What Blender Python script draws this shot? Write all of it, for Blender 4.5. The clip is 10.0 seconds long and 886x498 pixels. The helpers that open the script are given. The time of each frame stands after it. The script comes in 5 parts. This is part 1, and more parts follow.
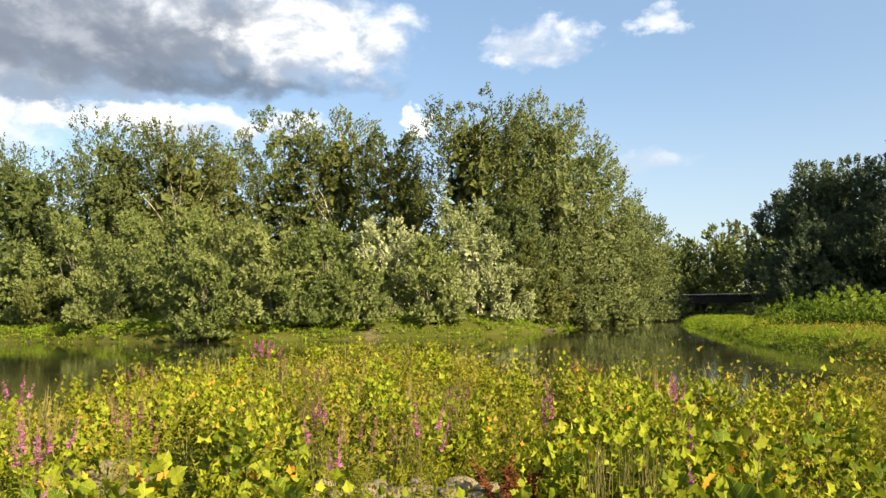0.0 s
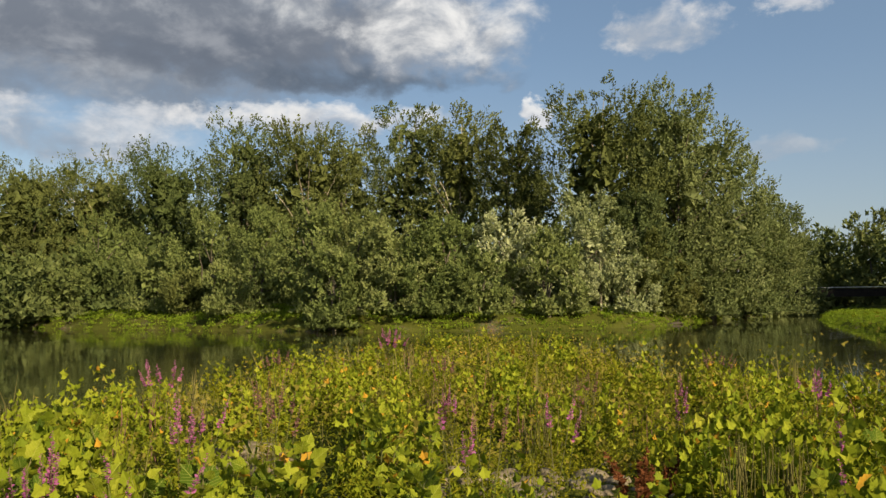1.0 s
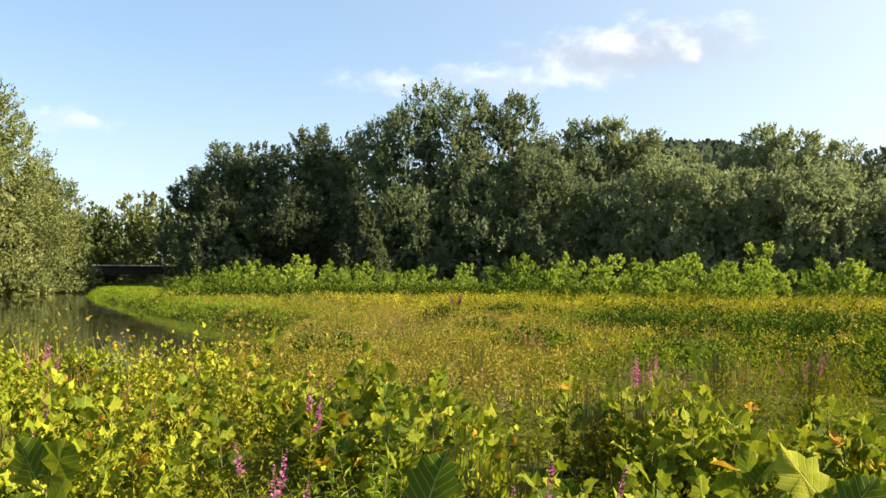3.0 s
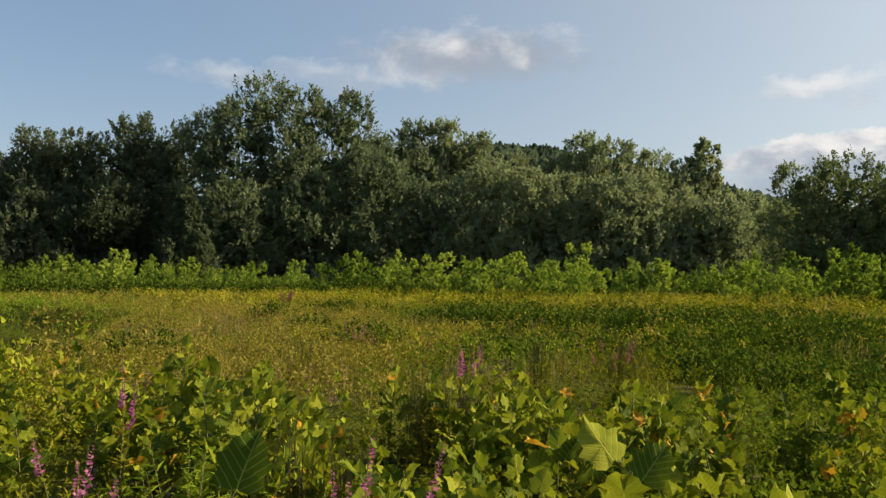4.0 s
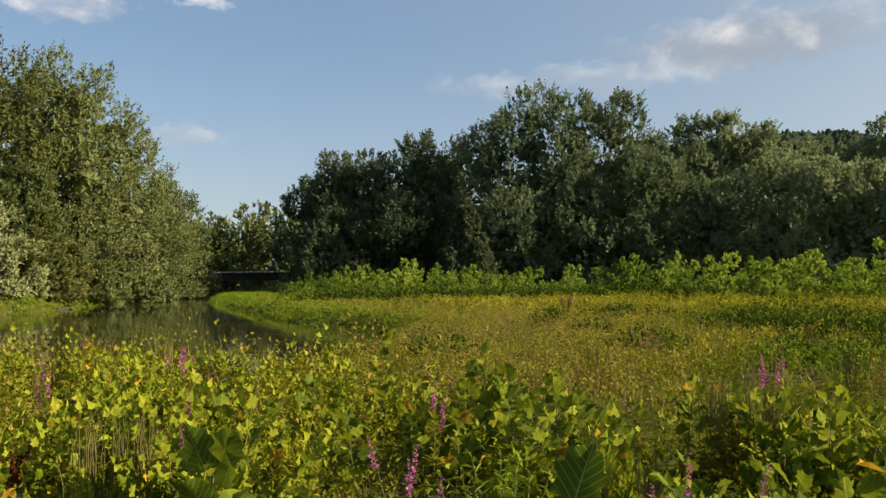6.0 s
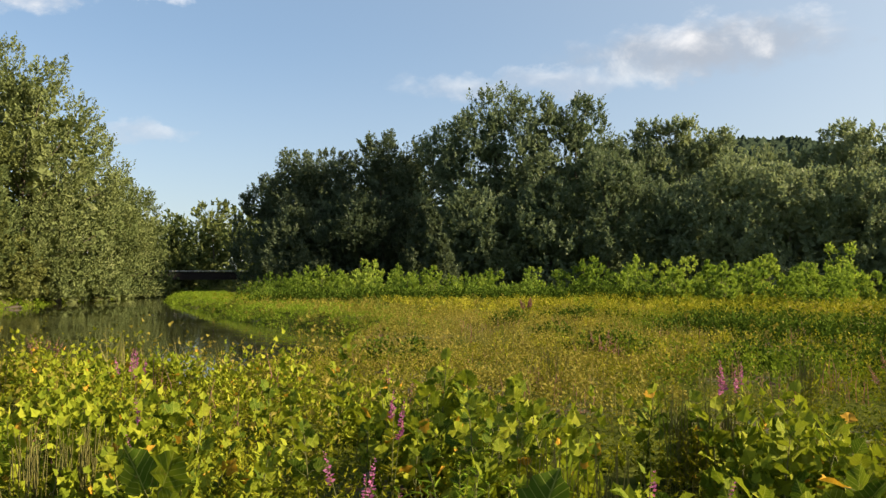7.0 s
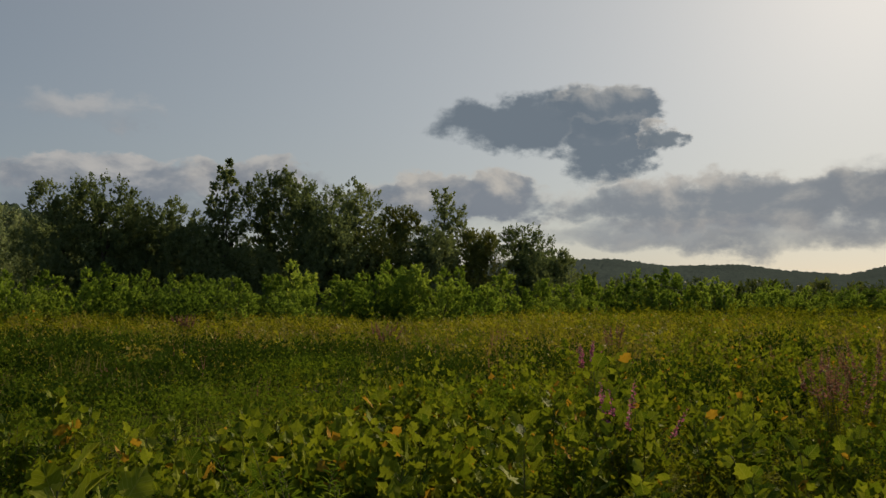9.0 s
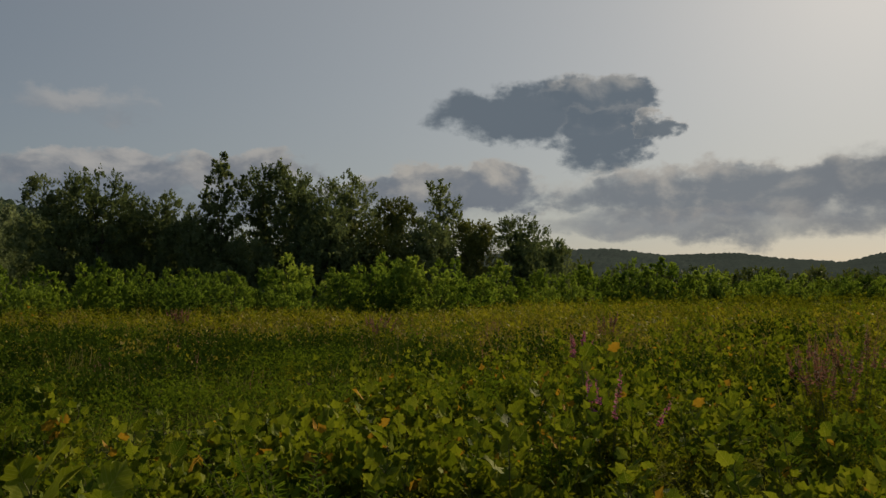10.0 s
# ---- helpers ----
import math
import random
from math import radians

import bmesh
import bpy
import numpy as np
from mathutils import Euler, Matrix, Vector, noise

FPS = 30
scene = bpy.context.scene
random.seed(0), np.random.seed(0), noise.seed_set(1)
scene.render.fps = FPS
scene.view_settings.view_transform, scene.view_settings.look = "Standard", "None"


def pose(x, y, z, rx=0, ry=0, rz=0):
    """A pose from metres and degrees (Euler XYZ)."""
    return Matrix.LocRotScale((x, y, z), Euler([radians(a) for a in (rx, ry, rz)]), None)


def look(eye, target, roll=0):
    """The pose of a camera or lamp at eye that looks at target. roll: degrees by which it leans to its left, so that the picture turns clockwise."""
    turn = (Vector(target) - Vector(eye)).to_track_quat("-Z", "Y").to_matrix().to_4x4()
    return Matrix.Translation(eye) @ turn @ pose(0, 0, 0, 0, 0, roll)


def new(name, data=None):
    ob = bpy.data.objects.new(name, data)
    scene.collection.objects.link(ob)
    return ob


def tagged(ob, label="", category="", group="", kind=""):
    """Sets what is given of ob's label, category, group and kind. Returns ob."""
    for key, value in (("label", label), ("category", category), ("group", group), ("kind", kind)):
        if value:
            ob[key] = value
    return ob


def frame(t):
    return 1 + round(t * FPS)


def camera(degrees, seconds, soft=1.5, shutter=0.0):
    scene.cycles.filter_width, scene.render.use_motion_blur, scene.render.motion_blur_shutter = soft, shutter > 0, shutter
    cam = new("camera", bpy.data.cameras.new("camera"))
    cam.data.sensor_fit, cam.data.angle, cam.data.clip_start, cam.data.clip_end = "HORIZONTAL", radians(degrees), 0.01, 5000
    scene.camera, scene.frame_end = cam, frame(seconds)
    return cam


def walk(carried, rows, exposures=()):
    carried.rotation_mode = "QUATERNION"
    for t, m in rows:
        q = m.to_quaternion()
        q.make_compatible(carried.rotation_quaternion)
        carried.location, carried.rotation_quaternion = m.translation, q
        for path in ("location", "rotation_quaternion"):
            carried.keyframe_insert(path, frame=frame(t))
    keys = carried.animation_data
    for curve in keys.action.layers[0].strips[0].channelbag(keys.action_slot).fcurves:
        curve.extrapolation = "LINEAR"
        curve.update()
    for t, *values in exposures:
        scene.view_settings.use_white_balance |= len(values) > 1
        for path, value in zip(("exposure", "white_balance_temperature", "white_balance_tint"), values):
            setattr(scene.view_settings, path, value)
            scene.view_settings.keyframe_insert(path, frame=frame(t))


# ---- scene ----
cam = camera(58.02, 10.0, soft=1.45)
EYE = 1.65
PATH = [
    (0, (-0.000, 0.002, 0.001), (-0.001, 9.977, 0.712), -1.14),
    (0.5, (-0.074, -0.036, -0.006), (-1.568, 9.829, 0.669), -0.68),
    (1, (-0.074, -0.031, -0.013), (-1.575, 9.835, 0.626), -0.85),
    (1.5, (-0.056, -0.013, -0.021), (-1.056, 9.922, 0.533), -1.16),
    (2, (0.074, -0.006, -0.058), (1.802, 9.838, 0.282), -1.64),
    (2.5, (0.196, -0.180, -0.034), (5.675, 8.181, 0.225), -0.13),
    (2.7, (0.217, -0.202, -0.030), (6.249, 7.770, 0.245), -0.00),
    (3.8, (0.269, -0.212, -0.097), (7.806, 6.354, 0.206), 0.43),
    (4, (0.266, -0.233, -0.091), (8.153, 5.908, 0.191), 0.47),
    (4.5, (0.289, -0.207, -0.091), (8.243, 5.848, 0.186), 0.56),
    (5, (0.270, -0.194, -0.084), (7.889, 6.277, 0.215), 0.75),
    (5.5, (0.194, -0.195, -0.064), (6.845, 7.266, 0.247), 0.07),
    (6, (0.130, -0.199, -0.055), (5.520, 8.217, 0.283), -0.75),
    (6.2, (0.080, -0.227, -0.046), (5.195, 8.359, 0.285), -0.50),
    (7.3, (0.214, -0.088, -0.015), (7.016, 7.234, 0.349), 0.06),
    (7.5, (0.152, -0.259, -0.084), (8.162, 5.712, 0.345), -0.91),
    (8, (0.156, -0.246, -0.087), (9.349, 3.655, 0.443), -1.37),
    (8.5, (-0.165, -0.487, -0.058), (9.769, 0.534, 0.464), 0.46),
    (9, (-0.224, -0.583, -0.035), (9.545, -2.644, 0.531), 0.30),
    (9.5, (-0.248, -0.630, -0.019), (9.479, -2.879, 0.544), -0.08),
    (10, (-0.249, -0.663, -0.035), (9.518, -2.764, 0.424), -0.31),
]
EXPOSURES = ((0.0, 1.74), (0.5, 1.15), (1.0, 0.92), (1.5, 0.97), (2.0, 1.65), (2.5, 2.22), (2.7, 2.2), (3.8, 1.25), (4.0, 1.18), (5.0, 1.12), (5.5, 1.04), (6.0, 1.2), (7.3, 1.55), (8.0, 1.17), (8.5, 0.82), (9.0, 0.14), (9.5, -0.05), (10.0, -0.16))
# ---- the plan: bearings in degrees from the first view, metres, skyline heights in degrees ----
SKY_STRENGTH = 0.054
HAZE = (2.7, 4.05, 5.75)
# clouds: bearing, height, half width, half height, ragged, soft edge, dark side, bright side, where the bright side begins, cover
STORM = (1.0, 1.3, 1.75)
CLOUDS = (
    (-27, 19.0, 25, 6.2, 0.5, 0.6, (1.9, 2.15, 2.6), (4.6, 4.8, 5.1), 0.35, 1.0),
    (-33, 14.2, 17, 2.6, 1.0, 1.2, (2.2, 2.6, 3.2), (4.6, 4.9, 5.3), 0.3, 0.85),
    (-24, 17.2, 15, 2.4, 0.8, 1.0, (1.3, 1.55, 2.0), (3.0, 3.2, 3.6), 0.25, 0.9),
    (-9.0, 18.8, 8.0, 3.8, 1.2, 0.9, (3.4, 3.7, 4.2), (8.6, 8.5, 8.3), -0.05, 1.0),
    (-15, 15.6, 13, 1.3, 1.0, 1.0, STORM, (3.2, 3.5, 4.0), 0.3, 0.9),
    (-19, 20.6, 4.5, 2.0, 1.3, 0.9, (3.0, 3.3, 3.8), (7.4, 7.4, 7.3), 0.05, 0.9),
    (-17, 12.8, 11, 1.2, 1.2, 0.7, (4.2, 4.5, 5.0), (8.6, 8.4, 8.2), -0.1, 0.95),
    (-36, 11.2, 11, 2.2, 1.3, 0.8, (3.0, 3.4, 4.0), (7.4, 7.4, 7.5), 0.05, 0.85),
    (7.3, 18.4, 4.2, 2.0, 1.2, 0.8, (4.2, 4.6, 5.2), (8.0, 7.8, 7.6), 0.0, 0.95),
    (15.8, 18.8, 2.4, 1.1, 1.1, 0.8, (5.0, 5.3, 5.8), (8.5, 8.4, 8.3), 0.0, 0.85),
    (-1.5, 13.2, 1.6, 1.0, 1.0, 0.6, (5.6, 5.8, 6.2), (9.5, 9.3, 9.0), -0.1, 0.95),
    (14.6, 9.8, 3.8, 0.9, 1.1, 0.9, (4.0, 4.4, 5.0), (5.6, 5.8, 6.1), 0.1, 0.65),
    (54, 15.2, 10.5, 2.3, 0.75, 0.9, (3.1, 3.4, 3.9), (6.6, 6.5, 6.5), 0.25, 0.95),
    (43, 13.5, 11, 1.3, 1.1, 1.1, (4.0, 4.3, 4.8), (6.0, 6.1, 6.2), 0.1, 0.75),
    (77.5, 11.9, 5.0, 1.2, 1.2, 0.9, (4.4, 4.7, 5.2), (7.4, 7.2, 7.0), 0.1, 0.65),
    (79, 7.6, 9.5, 1.4, 0.9, 0.4, (3.4, 3.8, 4.4), (7.6, 7.3, 7.0), 0.2, 0.9),
    (88.5, 8.3, 5.5, 1.2, 0.9, 0.4, (3.4, 3.7, 4.2), (7.6, 7.3, 6.9), 0.2, 0.9),
    (86, 5.6, 22, 2.0, 1.0, 0.9, (2.8, 3.3, 4.1), (5.0, 5.2, 5.5), 0.6, 0.85),
    (103, 6.9, 9, 1.9, 0.9, 0.4, (3.1, 3.5, 4.1), (8.0, 7.5, 6.8), 0.35, 0.92),
    (124, 6.4, 16, 2.2, 0.9, 0.45, (3.2, 3.6, 4.1), (8.0, 7.5, 6.8), 0.35, 0.92),
    (124, 4.3, 18, 1.3, 1.0, 0.8, (3.3, 3.7, 4.3), (6.5, 6.2, 5.8), 0.4, 0.8),
    (133, 6.2, 9, 3.2, 1.0, 0.9, (3.3, 3.6, 4.0), (6.0, 5.9, 5.6), 0.4, 0.75),
    (128, 3.5, 14, 0.9, 1.0, 0.9, (3.3, 3.6, 4.0), (5.4, 5.2, 4.9), 0.4, 0.6),
    (107.6, 12.2, 6.6, 2.1, 0.5, 0.4, (2.4, 2.95, 3.55), (4.6, 4.9, 5.1), 0.85, 0.97),
    (113.4, 12.8, 4.0, 2.1, 0.5, 0.4, (2.4, 2.95, 3.55), (7.0, 6.8, 6.4), 0.7, 0.97),
    (113.2, 10.3, 3.7, 2.6, 0.5, 0.4, (2.4, 2.95, 3.55), (5.4, 5.5, 5.5), 0.7, 0.97),
    (117.2, 11.0, 1.9, 0.8, 0.8, 0.5, (2.6, 3.1, 3.6), (8.0, 7.5, 6.8), 0.4, 0.95),
)
RIVER_LINE = ((-130, -10), (-60, 0), (-25, 7), (-8.2, 9.4), (-7.6, 13), (-7.4, 17.5), (-6.3, 22), (-4, 28), (1.2, 26.5), (2.2, 18), (3.0, 15.2), (5.1, 14.2), (6.5, 14.6), (8, 16), (10.6, 19.8), (13.6, 24.4), (14.6, 27.5), (14.2, 31), (14.6, 36), (16.2, 46), (18.4, 58), (22.5, 77),
              (30, 100), (45, 130), (70, 165), (45, 170), (33, 130), (26, 104), (20.5, 88), (15, 81.5), (11.5, 73), (6, 61), (-12, 56), (-23, 60), (-41, 68), (-58, 75), (-90, 86), (-130, 100))
LEFT_TREES = ((-40.5, 112, 8.4, 8.0), (-36.2, 108, 9.1, 7.4), (-31.6, 106, 9.9, 6.8), (-27.6, 96, 10.6, 6.2), (-22.4, 88, 12.6, 5.6), (-18.4, 84, 12.5, 4.6), (-15.6, 88, 12.4, 4.6),
              (-11.1, 88, 13.8, 4.6), (-7.6, 84, 13.5, 4.6), (-3.4, 80, 12.6, 3.6), (2.7, 74, 14.4, 5.0))
BIG_MAPLES = ((5.5, 78, 13.3, 5.7, 0.1), (7.8, 76, 14.5, 5.5, 0.1), (9.8, 80, 12.3, 5.4, 0.05), (11.3, 87, 10.2, 5.2, 0.04), (12.8, 93, 8.0, 4.8, 0.04), (14.0, 100, 6.2, 4.4, 0.04), (8.7, 77, 5.6, 3.2, 0.03), (5.0, 70, 8.0, 3.6, 0.03))
BACK_FILL = tuple((a, 108 + (k % 3) * 5, 7.2 + (k % 4) * 0.6, 7.0) for k, a in enumerate(range(-46, 2, 4))) + tuple((a, 99 - (a + 46) * 0.5, 3.6 + (k % 2) * 0.5, 6.5) for k, a in enumerate(range(-45, 3, 5))) + ((-44, 100, 8.0, 7.0), (14, 118, 3.0, 4), (17.0, 150, 4.6, 6.0), (19.6, 146, 5.2, 6.0), (15.0, 150, 3.6, 7.0), (112, 150, 1.5, 7.0), (116, 160, 1.2, 7.0), (120, 170, 1.0, 7.0), (124, 170, 0.9, 7.0), (128, 175, 0.9, 7.0), (132, 175, 0.9, 7.0), (136, 175, 0.9, 7.0), (16.2, 160, 4.0, 8.0), (18.4, 158, 4.3, 8.0), (21.4, 152, 5.0, 8.0), (22.5, 140, 4.8, 6.0)) + tuple((a, 116 + (k % 3) * 4, 7.4 + (k % 3) * 0.4 - max(0, a - 50) * 0.17, 7.5) for k, a in enumerate(range(26, 76, 4)))
WILLOWS = ((-43, 100, 4.2, 5.4, 0), (-39, 98, 3.9, 5.0, 0), (-36, 94, 3.0, 4.4, 0), (-33.6, 90, 2.9, 4.0, 0), (-31.5, 92, 6.1, 5.4, 0), (-28.4, 84, 4.2, 4.4, 0), (-25.0, 80, 6.4, 4.8, 0), (-21.6, 72, 6.6, 4.2, 0), (-18.0, 66, 7.6, 4.2, 0), (-14.9, 63, 6.3, 3.8, 0),
           (-12.2, 61, 5.8, 3.5, 0), (-8.6, 61, 6.0, 3.8, 0), (-4.2, 62, 6.9, 3.4, 1), (-1.4, 61, 5.5, 3.3, 0), (1.5, 67, 8.0, 3.8, 1), (2.1, 64, 5.2, 2.9, 1), (4.1, 65, 5.5, 2.9, 1), (5.6, 67, 4.6, 2.4, 2), (7.0, 70, 2.8, 2.2, 2), (8.1, 74, 1.7, 1.9, 2), (6.6, 72, 4.6, 2.4, 2), (-26.6, 78, 2.6, 2.8, 2), (-16.5, 61, 3.6, 2.8, 0), (-6.2, 60, 3.4, 2.8, 0), (-23.4, 72, 3.4, 3.2, 0), (-10.5, 60, 3.2, 2.6, 0))
# first two: mostly hidden rear trees, added to block the sun from the bridge
RIGHT_TREES = ((27.4, 110, 7.6, 5.6, "wall"), (31.8, 107, 8.6, 5.6, "wall"), (23.4, 104, 7.0, 4.6, "wall"), (25.6, 100, 8.9, 5.4, "wall"), (28.0, 98, 8.8, 5.4, "wall"), (31.1, 96, 9.9, 5.4, "wall"), (33.5, 98, 9.4, 5.1, "wall"), (36.4, 92, 11.2, 5.6, "wall"), (39.4, 90, 12.9, 6.1, "wall"), (42.3, 90, 12.4, 5.6, "wall"), (45.3, 90, 12.4, 5.6, "wall"),
               (48.0, 94, 9.6, 4.4, "wall"), (50.0, 98, 10.3, 4.9, "wall"), (52.3, 98, 10.5, 5.1, "wall"), (54.4, 100, 9.7, 4.6, "wall"), (57.0, 100, 8.2, 4.4, "wall"), (59.4, 104, 8.0, 4.4, "wall"), (62.2, 104, 9.9, 4.0, "wall"), (64.5, 102, 9.2, 4.9, "wall"), (67.0, 100, 8.3, 5.1, "wall"),
               (69.0, 104, 7.6, 4.4, "wall"), (70.6, 104, 8.9, 2.0, "spread"), (72.2, 98, 5.4, 4.4, "wall"), (74.6, 96, 4.6, 4.2, "wall"), (47.3, 84, 8.6, 4.6, "wall"), (55.5, 84, 7.4, 5.1, "wall"), (51.5, 84, 6.2, 4.6, "wall"), (59.0, 84, 7.2, 5.1, "wall"), (62.0, 84, 6.6, 4.6, "wall"),
               (65.2, 84, 6.9, 5.1, "wall"), (68.5, 86, 5.6, 4.9, "wall"), (71.5, 86, 4.6, 4.6, "wall"), (34.6, 80, 5.0, 3.2, "column"), (35.4, 74, 2.9, 2.0, "column"), (25.4, 92, 4.8, 4.9, "wall"), (29.5, 90, 5.6, 5.1, "wall"), (38.0, 84, 6.0, 4.9, "wall"), (43.0, 84, 6.6, 5.1, "wall"))
GROVE = ((77.0, 64, 7.3, 3.0, "dome"), (79.3, 63, 7.6, 3.0, "dome"), (81.4, 66, 6.2, 3.0, "wall"), (83.5, 64, 6.2, 3.0, "wall"), (85.4, 62, 4.6, 2.8, "wall"), (87.1, 62, 9.6, 2.9, "column"), (90.0, 66, 8.3, 2.5, "dome"), (91.8, 66, 8.6, 2.3, "dome"), (93.4, 62, 8.2, 2.8, "dome"),
         (95.8, 66, 7.8, 3.2, "dome"), (94.5, 60, 4.6, 3.2, "wall"), (99.2, 68, 6.1, 2.8, "wall"), (102.5, 68, 7.3, 2.3, "dome"), (101.3, 64, 4.6, 3.0, "wall"), (105.0, 68, 4.4, 3.0, "wall"), (108.2, 72, 4.7, 3.4, "wall"), (110.3, 76, 3.0, 2.8, "wall"), (97.5, 62, 4.4, 3.0, "wall"),
         (88.8, 60, 3.2, 2.8, "wall"), (75.6, 70, 4.4, 3.0, "wall"))
THICKET = ((21, 68, -0.4), (24, 66, 0.2), (26.6, 62, 1.3), (30, 58, 1.1), (34, 56, 0.6), (38, 54, 0.4), (43, 52, 0.2), (48, 50, 1.2), (51, 48, 1.7), (56, 47, 1.1), (60, 46, 0.8), (64.5, 45, 1.9), (67, 45, 0.9), (72, 45, 0.3), (75, 45, 0.9), (79, 44, 1.5),
           (84, 43, 1.9), (88.5, 44, 1.1), (92.5, 42, 2.4), (96, 43, 1.8), (100, 44, 1.9), (104, 46, 1.6), (110, 56, 1.0), (115, 66, 1.9), (120, 72, 1.4), (124, 82, 0.8), (130, 95, 0.5), (137, 95, 0.5))
TALL_SAPLINGS = ((0.87, 2.1, 1.03), (1.48, 1.4, 1.06), (2.5, 0.88, 0.97), (2.45, 0.06, 1.0), (3.1, 0.0, 0.8), (3.3, 1.5, 0.8), (4.9, 8.6, 0.85), (5.1, 2.8, 0.75), (4.5, -2.1, 0.8), (7.1, -3.9, 0.95), (6.4, -3.4, 0.95))
# how far the sapling stands reach from the path, by bearing
SAPLING_REACH = ((-50, 27), (0, 26), (12, 20), (18, 14), (24, 11), (30, 9.6), (38, 8), (46, 7.0), (58, 6.6), (72, 7.0), (84, 7.2), (93, 8), (100, 10), (108, 15), (116, 24), (124, 34), (140, 36))
SAPLING_DRIFTS = ((5600, (-45, 32), (3.4, 12), 0.66, 0.085), (2600, (-45, 20), (10, 27), 0.72, 0.10), (3000, (30, 100), (2.6, 9), 0.64, 0.095), (3800, (92, 140), (3.0, 16), 0.64, 0.095), (1700, (98, 140), (14, 36), 0.75, 0.12), (900, (48, 136), (32, 46), 0.6, 0.13))
HERBS = ((1500, (-45, 30), (5, 15), 0.62, 0.055, 20), (2600, (-45, 40), (2.2, 8), 0.36, 0.042, 22), (2600, (40, 140), (2.0, 7), 0.34, 0.042, 22), (4200, (-45, 34), (3.5, 14), 0.40, 0.055, 18), (2600, (-45, 20), (12, 29), 0.55, 0.11, 14), (4200, (44, 140), (3.0, 13), 0.38, 0.055, 18), (7000, (48, 140), (11, 30), 0.31, 0.06, 16), (7000, (38, 140), (26, 56), 0.46, 0.13, 13), (2600, (20, 60), (46, 70), 0.3, 0.13, 12), (2200, (100, 140), (46, 130), 0.6, 0.35, 9))
GRASSES = ((380, (-45, 20), (3.0, 9), 0.38, 10, 0.6), (300, (40, 140), (3.0, 14), 0.4, 9, 0.6), (1300, (30, 140), (9, 32), 0.32, 9, 0.45), (1500, (26, 140), (30, 50), 0.5, 8, 1.3), (2600, (14, 34), (28, 84), 0.24, 8, 2.2))
DRY_HERBS = ((9000, (24, 54), (8, 33), 0.33, 0.05, 17), (1400, (-30, 30), (6, 24), 0.6, 0.08, 14), (1600, (60, 140), (14, 44), 0.5, 0.13, 11), (1800, (22, 46), (30, 52), 0.3, 0.11, 12))
DARK_HERBS = ((7000, (48, 112), (11, 28), 0.42, 0.07, 15, 0.25), (2600, (70, 102), (3.5, 19), 0.36, 0.06, 16, -0.4), (2400, (100, 140), (4, 14), 0.5, 0.075, 15, 0.1))
GOLD_HERBS = ((2600, (40, 140), (12, 30), 0.36, 0.075, 13), (5200, (34, 120), (30, 46), 0.5, 0.11, 13), (900, (90, 140), (20, 50), 0.6, 0.16, 11))
SEED_STALKS = ((220, (-45, 30), (4.5, 12), 0.6, 7, 0.35), (500, (-45, 24), (10, 26), 0.75, 9, 0.7), (420, (30, 60), (8, 24), 0.5, 7, 0.4), (500, (75, 140), (10, 30), 0.6, 8, 0.8))
FADED_SPIKES = ((420, (-45, 30), (6, 20), 0.62, 6, 0.5), (420, (30, 75), (9, 26), 0.5, 8, 0.5), (380, (75, 140), (11, 32), 0.55, 8, 0.6))
# dark sedge: bearing, metres, half width across the view, height, plants
HERB_MOUNDS = tuple((a * 1.5, 49, 2.0, 0.95, 70) for a in range(17, 34)) + ((57, 22, 1.52, 0.8, 120), (54, 24, 1.12, 0.7, 80), (61.5, 23.5, 1.6, 0.7, 104), (67, 20.5, 1.76, 0.85, 136), (71.5, 21, 1.28, 0.75, 96), (77.5, 17, 1.36, 0.85, 120), (74, 24, 1.76, 0.7, 104), (83, 20, 1.92, 0.75, 128), (90, 16, 1.52, 0.8, 120),
    (46, 28, 0.96, 0.6, 48), (41, 25, 0.48, 0.6, 32), (44, 20, 0.4, 0.55, 27), (48, 16.5, 0.48, 0.6, 35), (96, 18, 1.76, 0.75, 120), (33, 14, 0.4, 0.7, 32), (58, 14, 0.64, 0.65, 56), (64, 15, 0.8, 0.6, 64), (85, 13, 0.96, 0.7, 80), (79, 11.5, 0.88, 0.65, 72), (71, 13, 0.8, 0.6, 64), (103, 13, 0.96, 0.8, 80), (112, 15, 1.12, 0.85, 88), (121, 12, 0.8, 0.85, 72), (126.5, 20, 0.96, 0.9, 80))
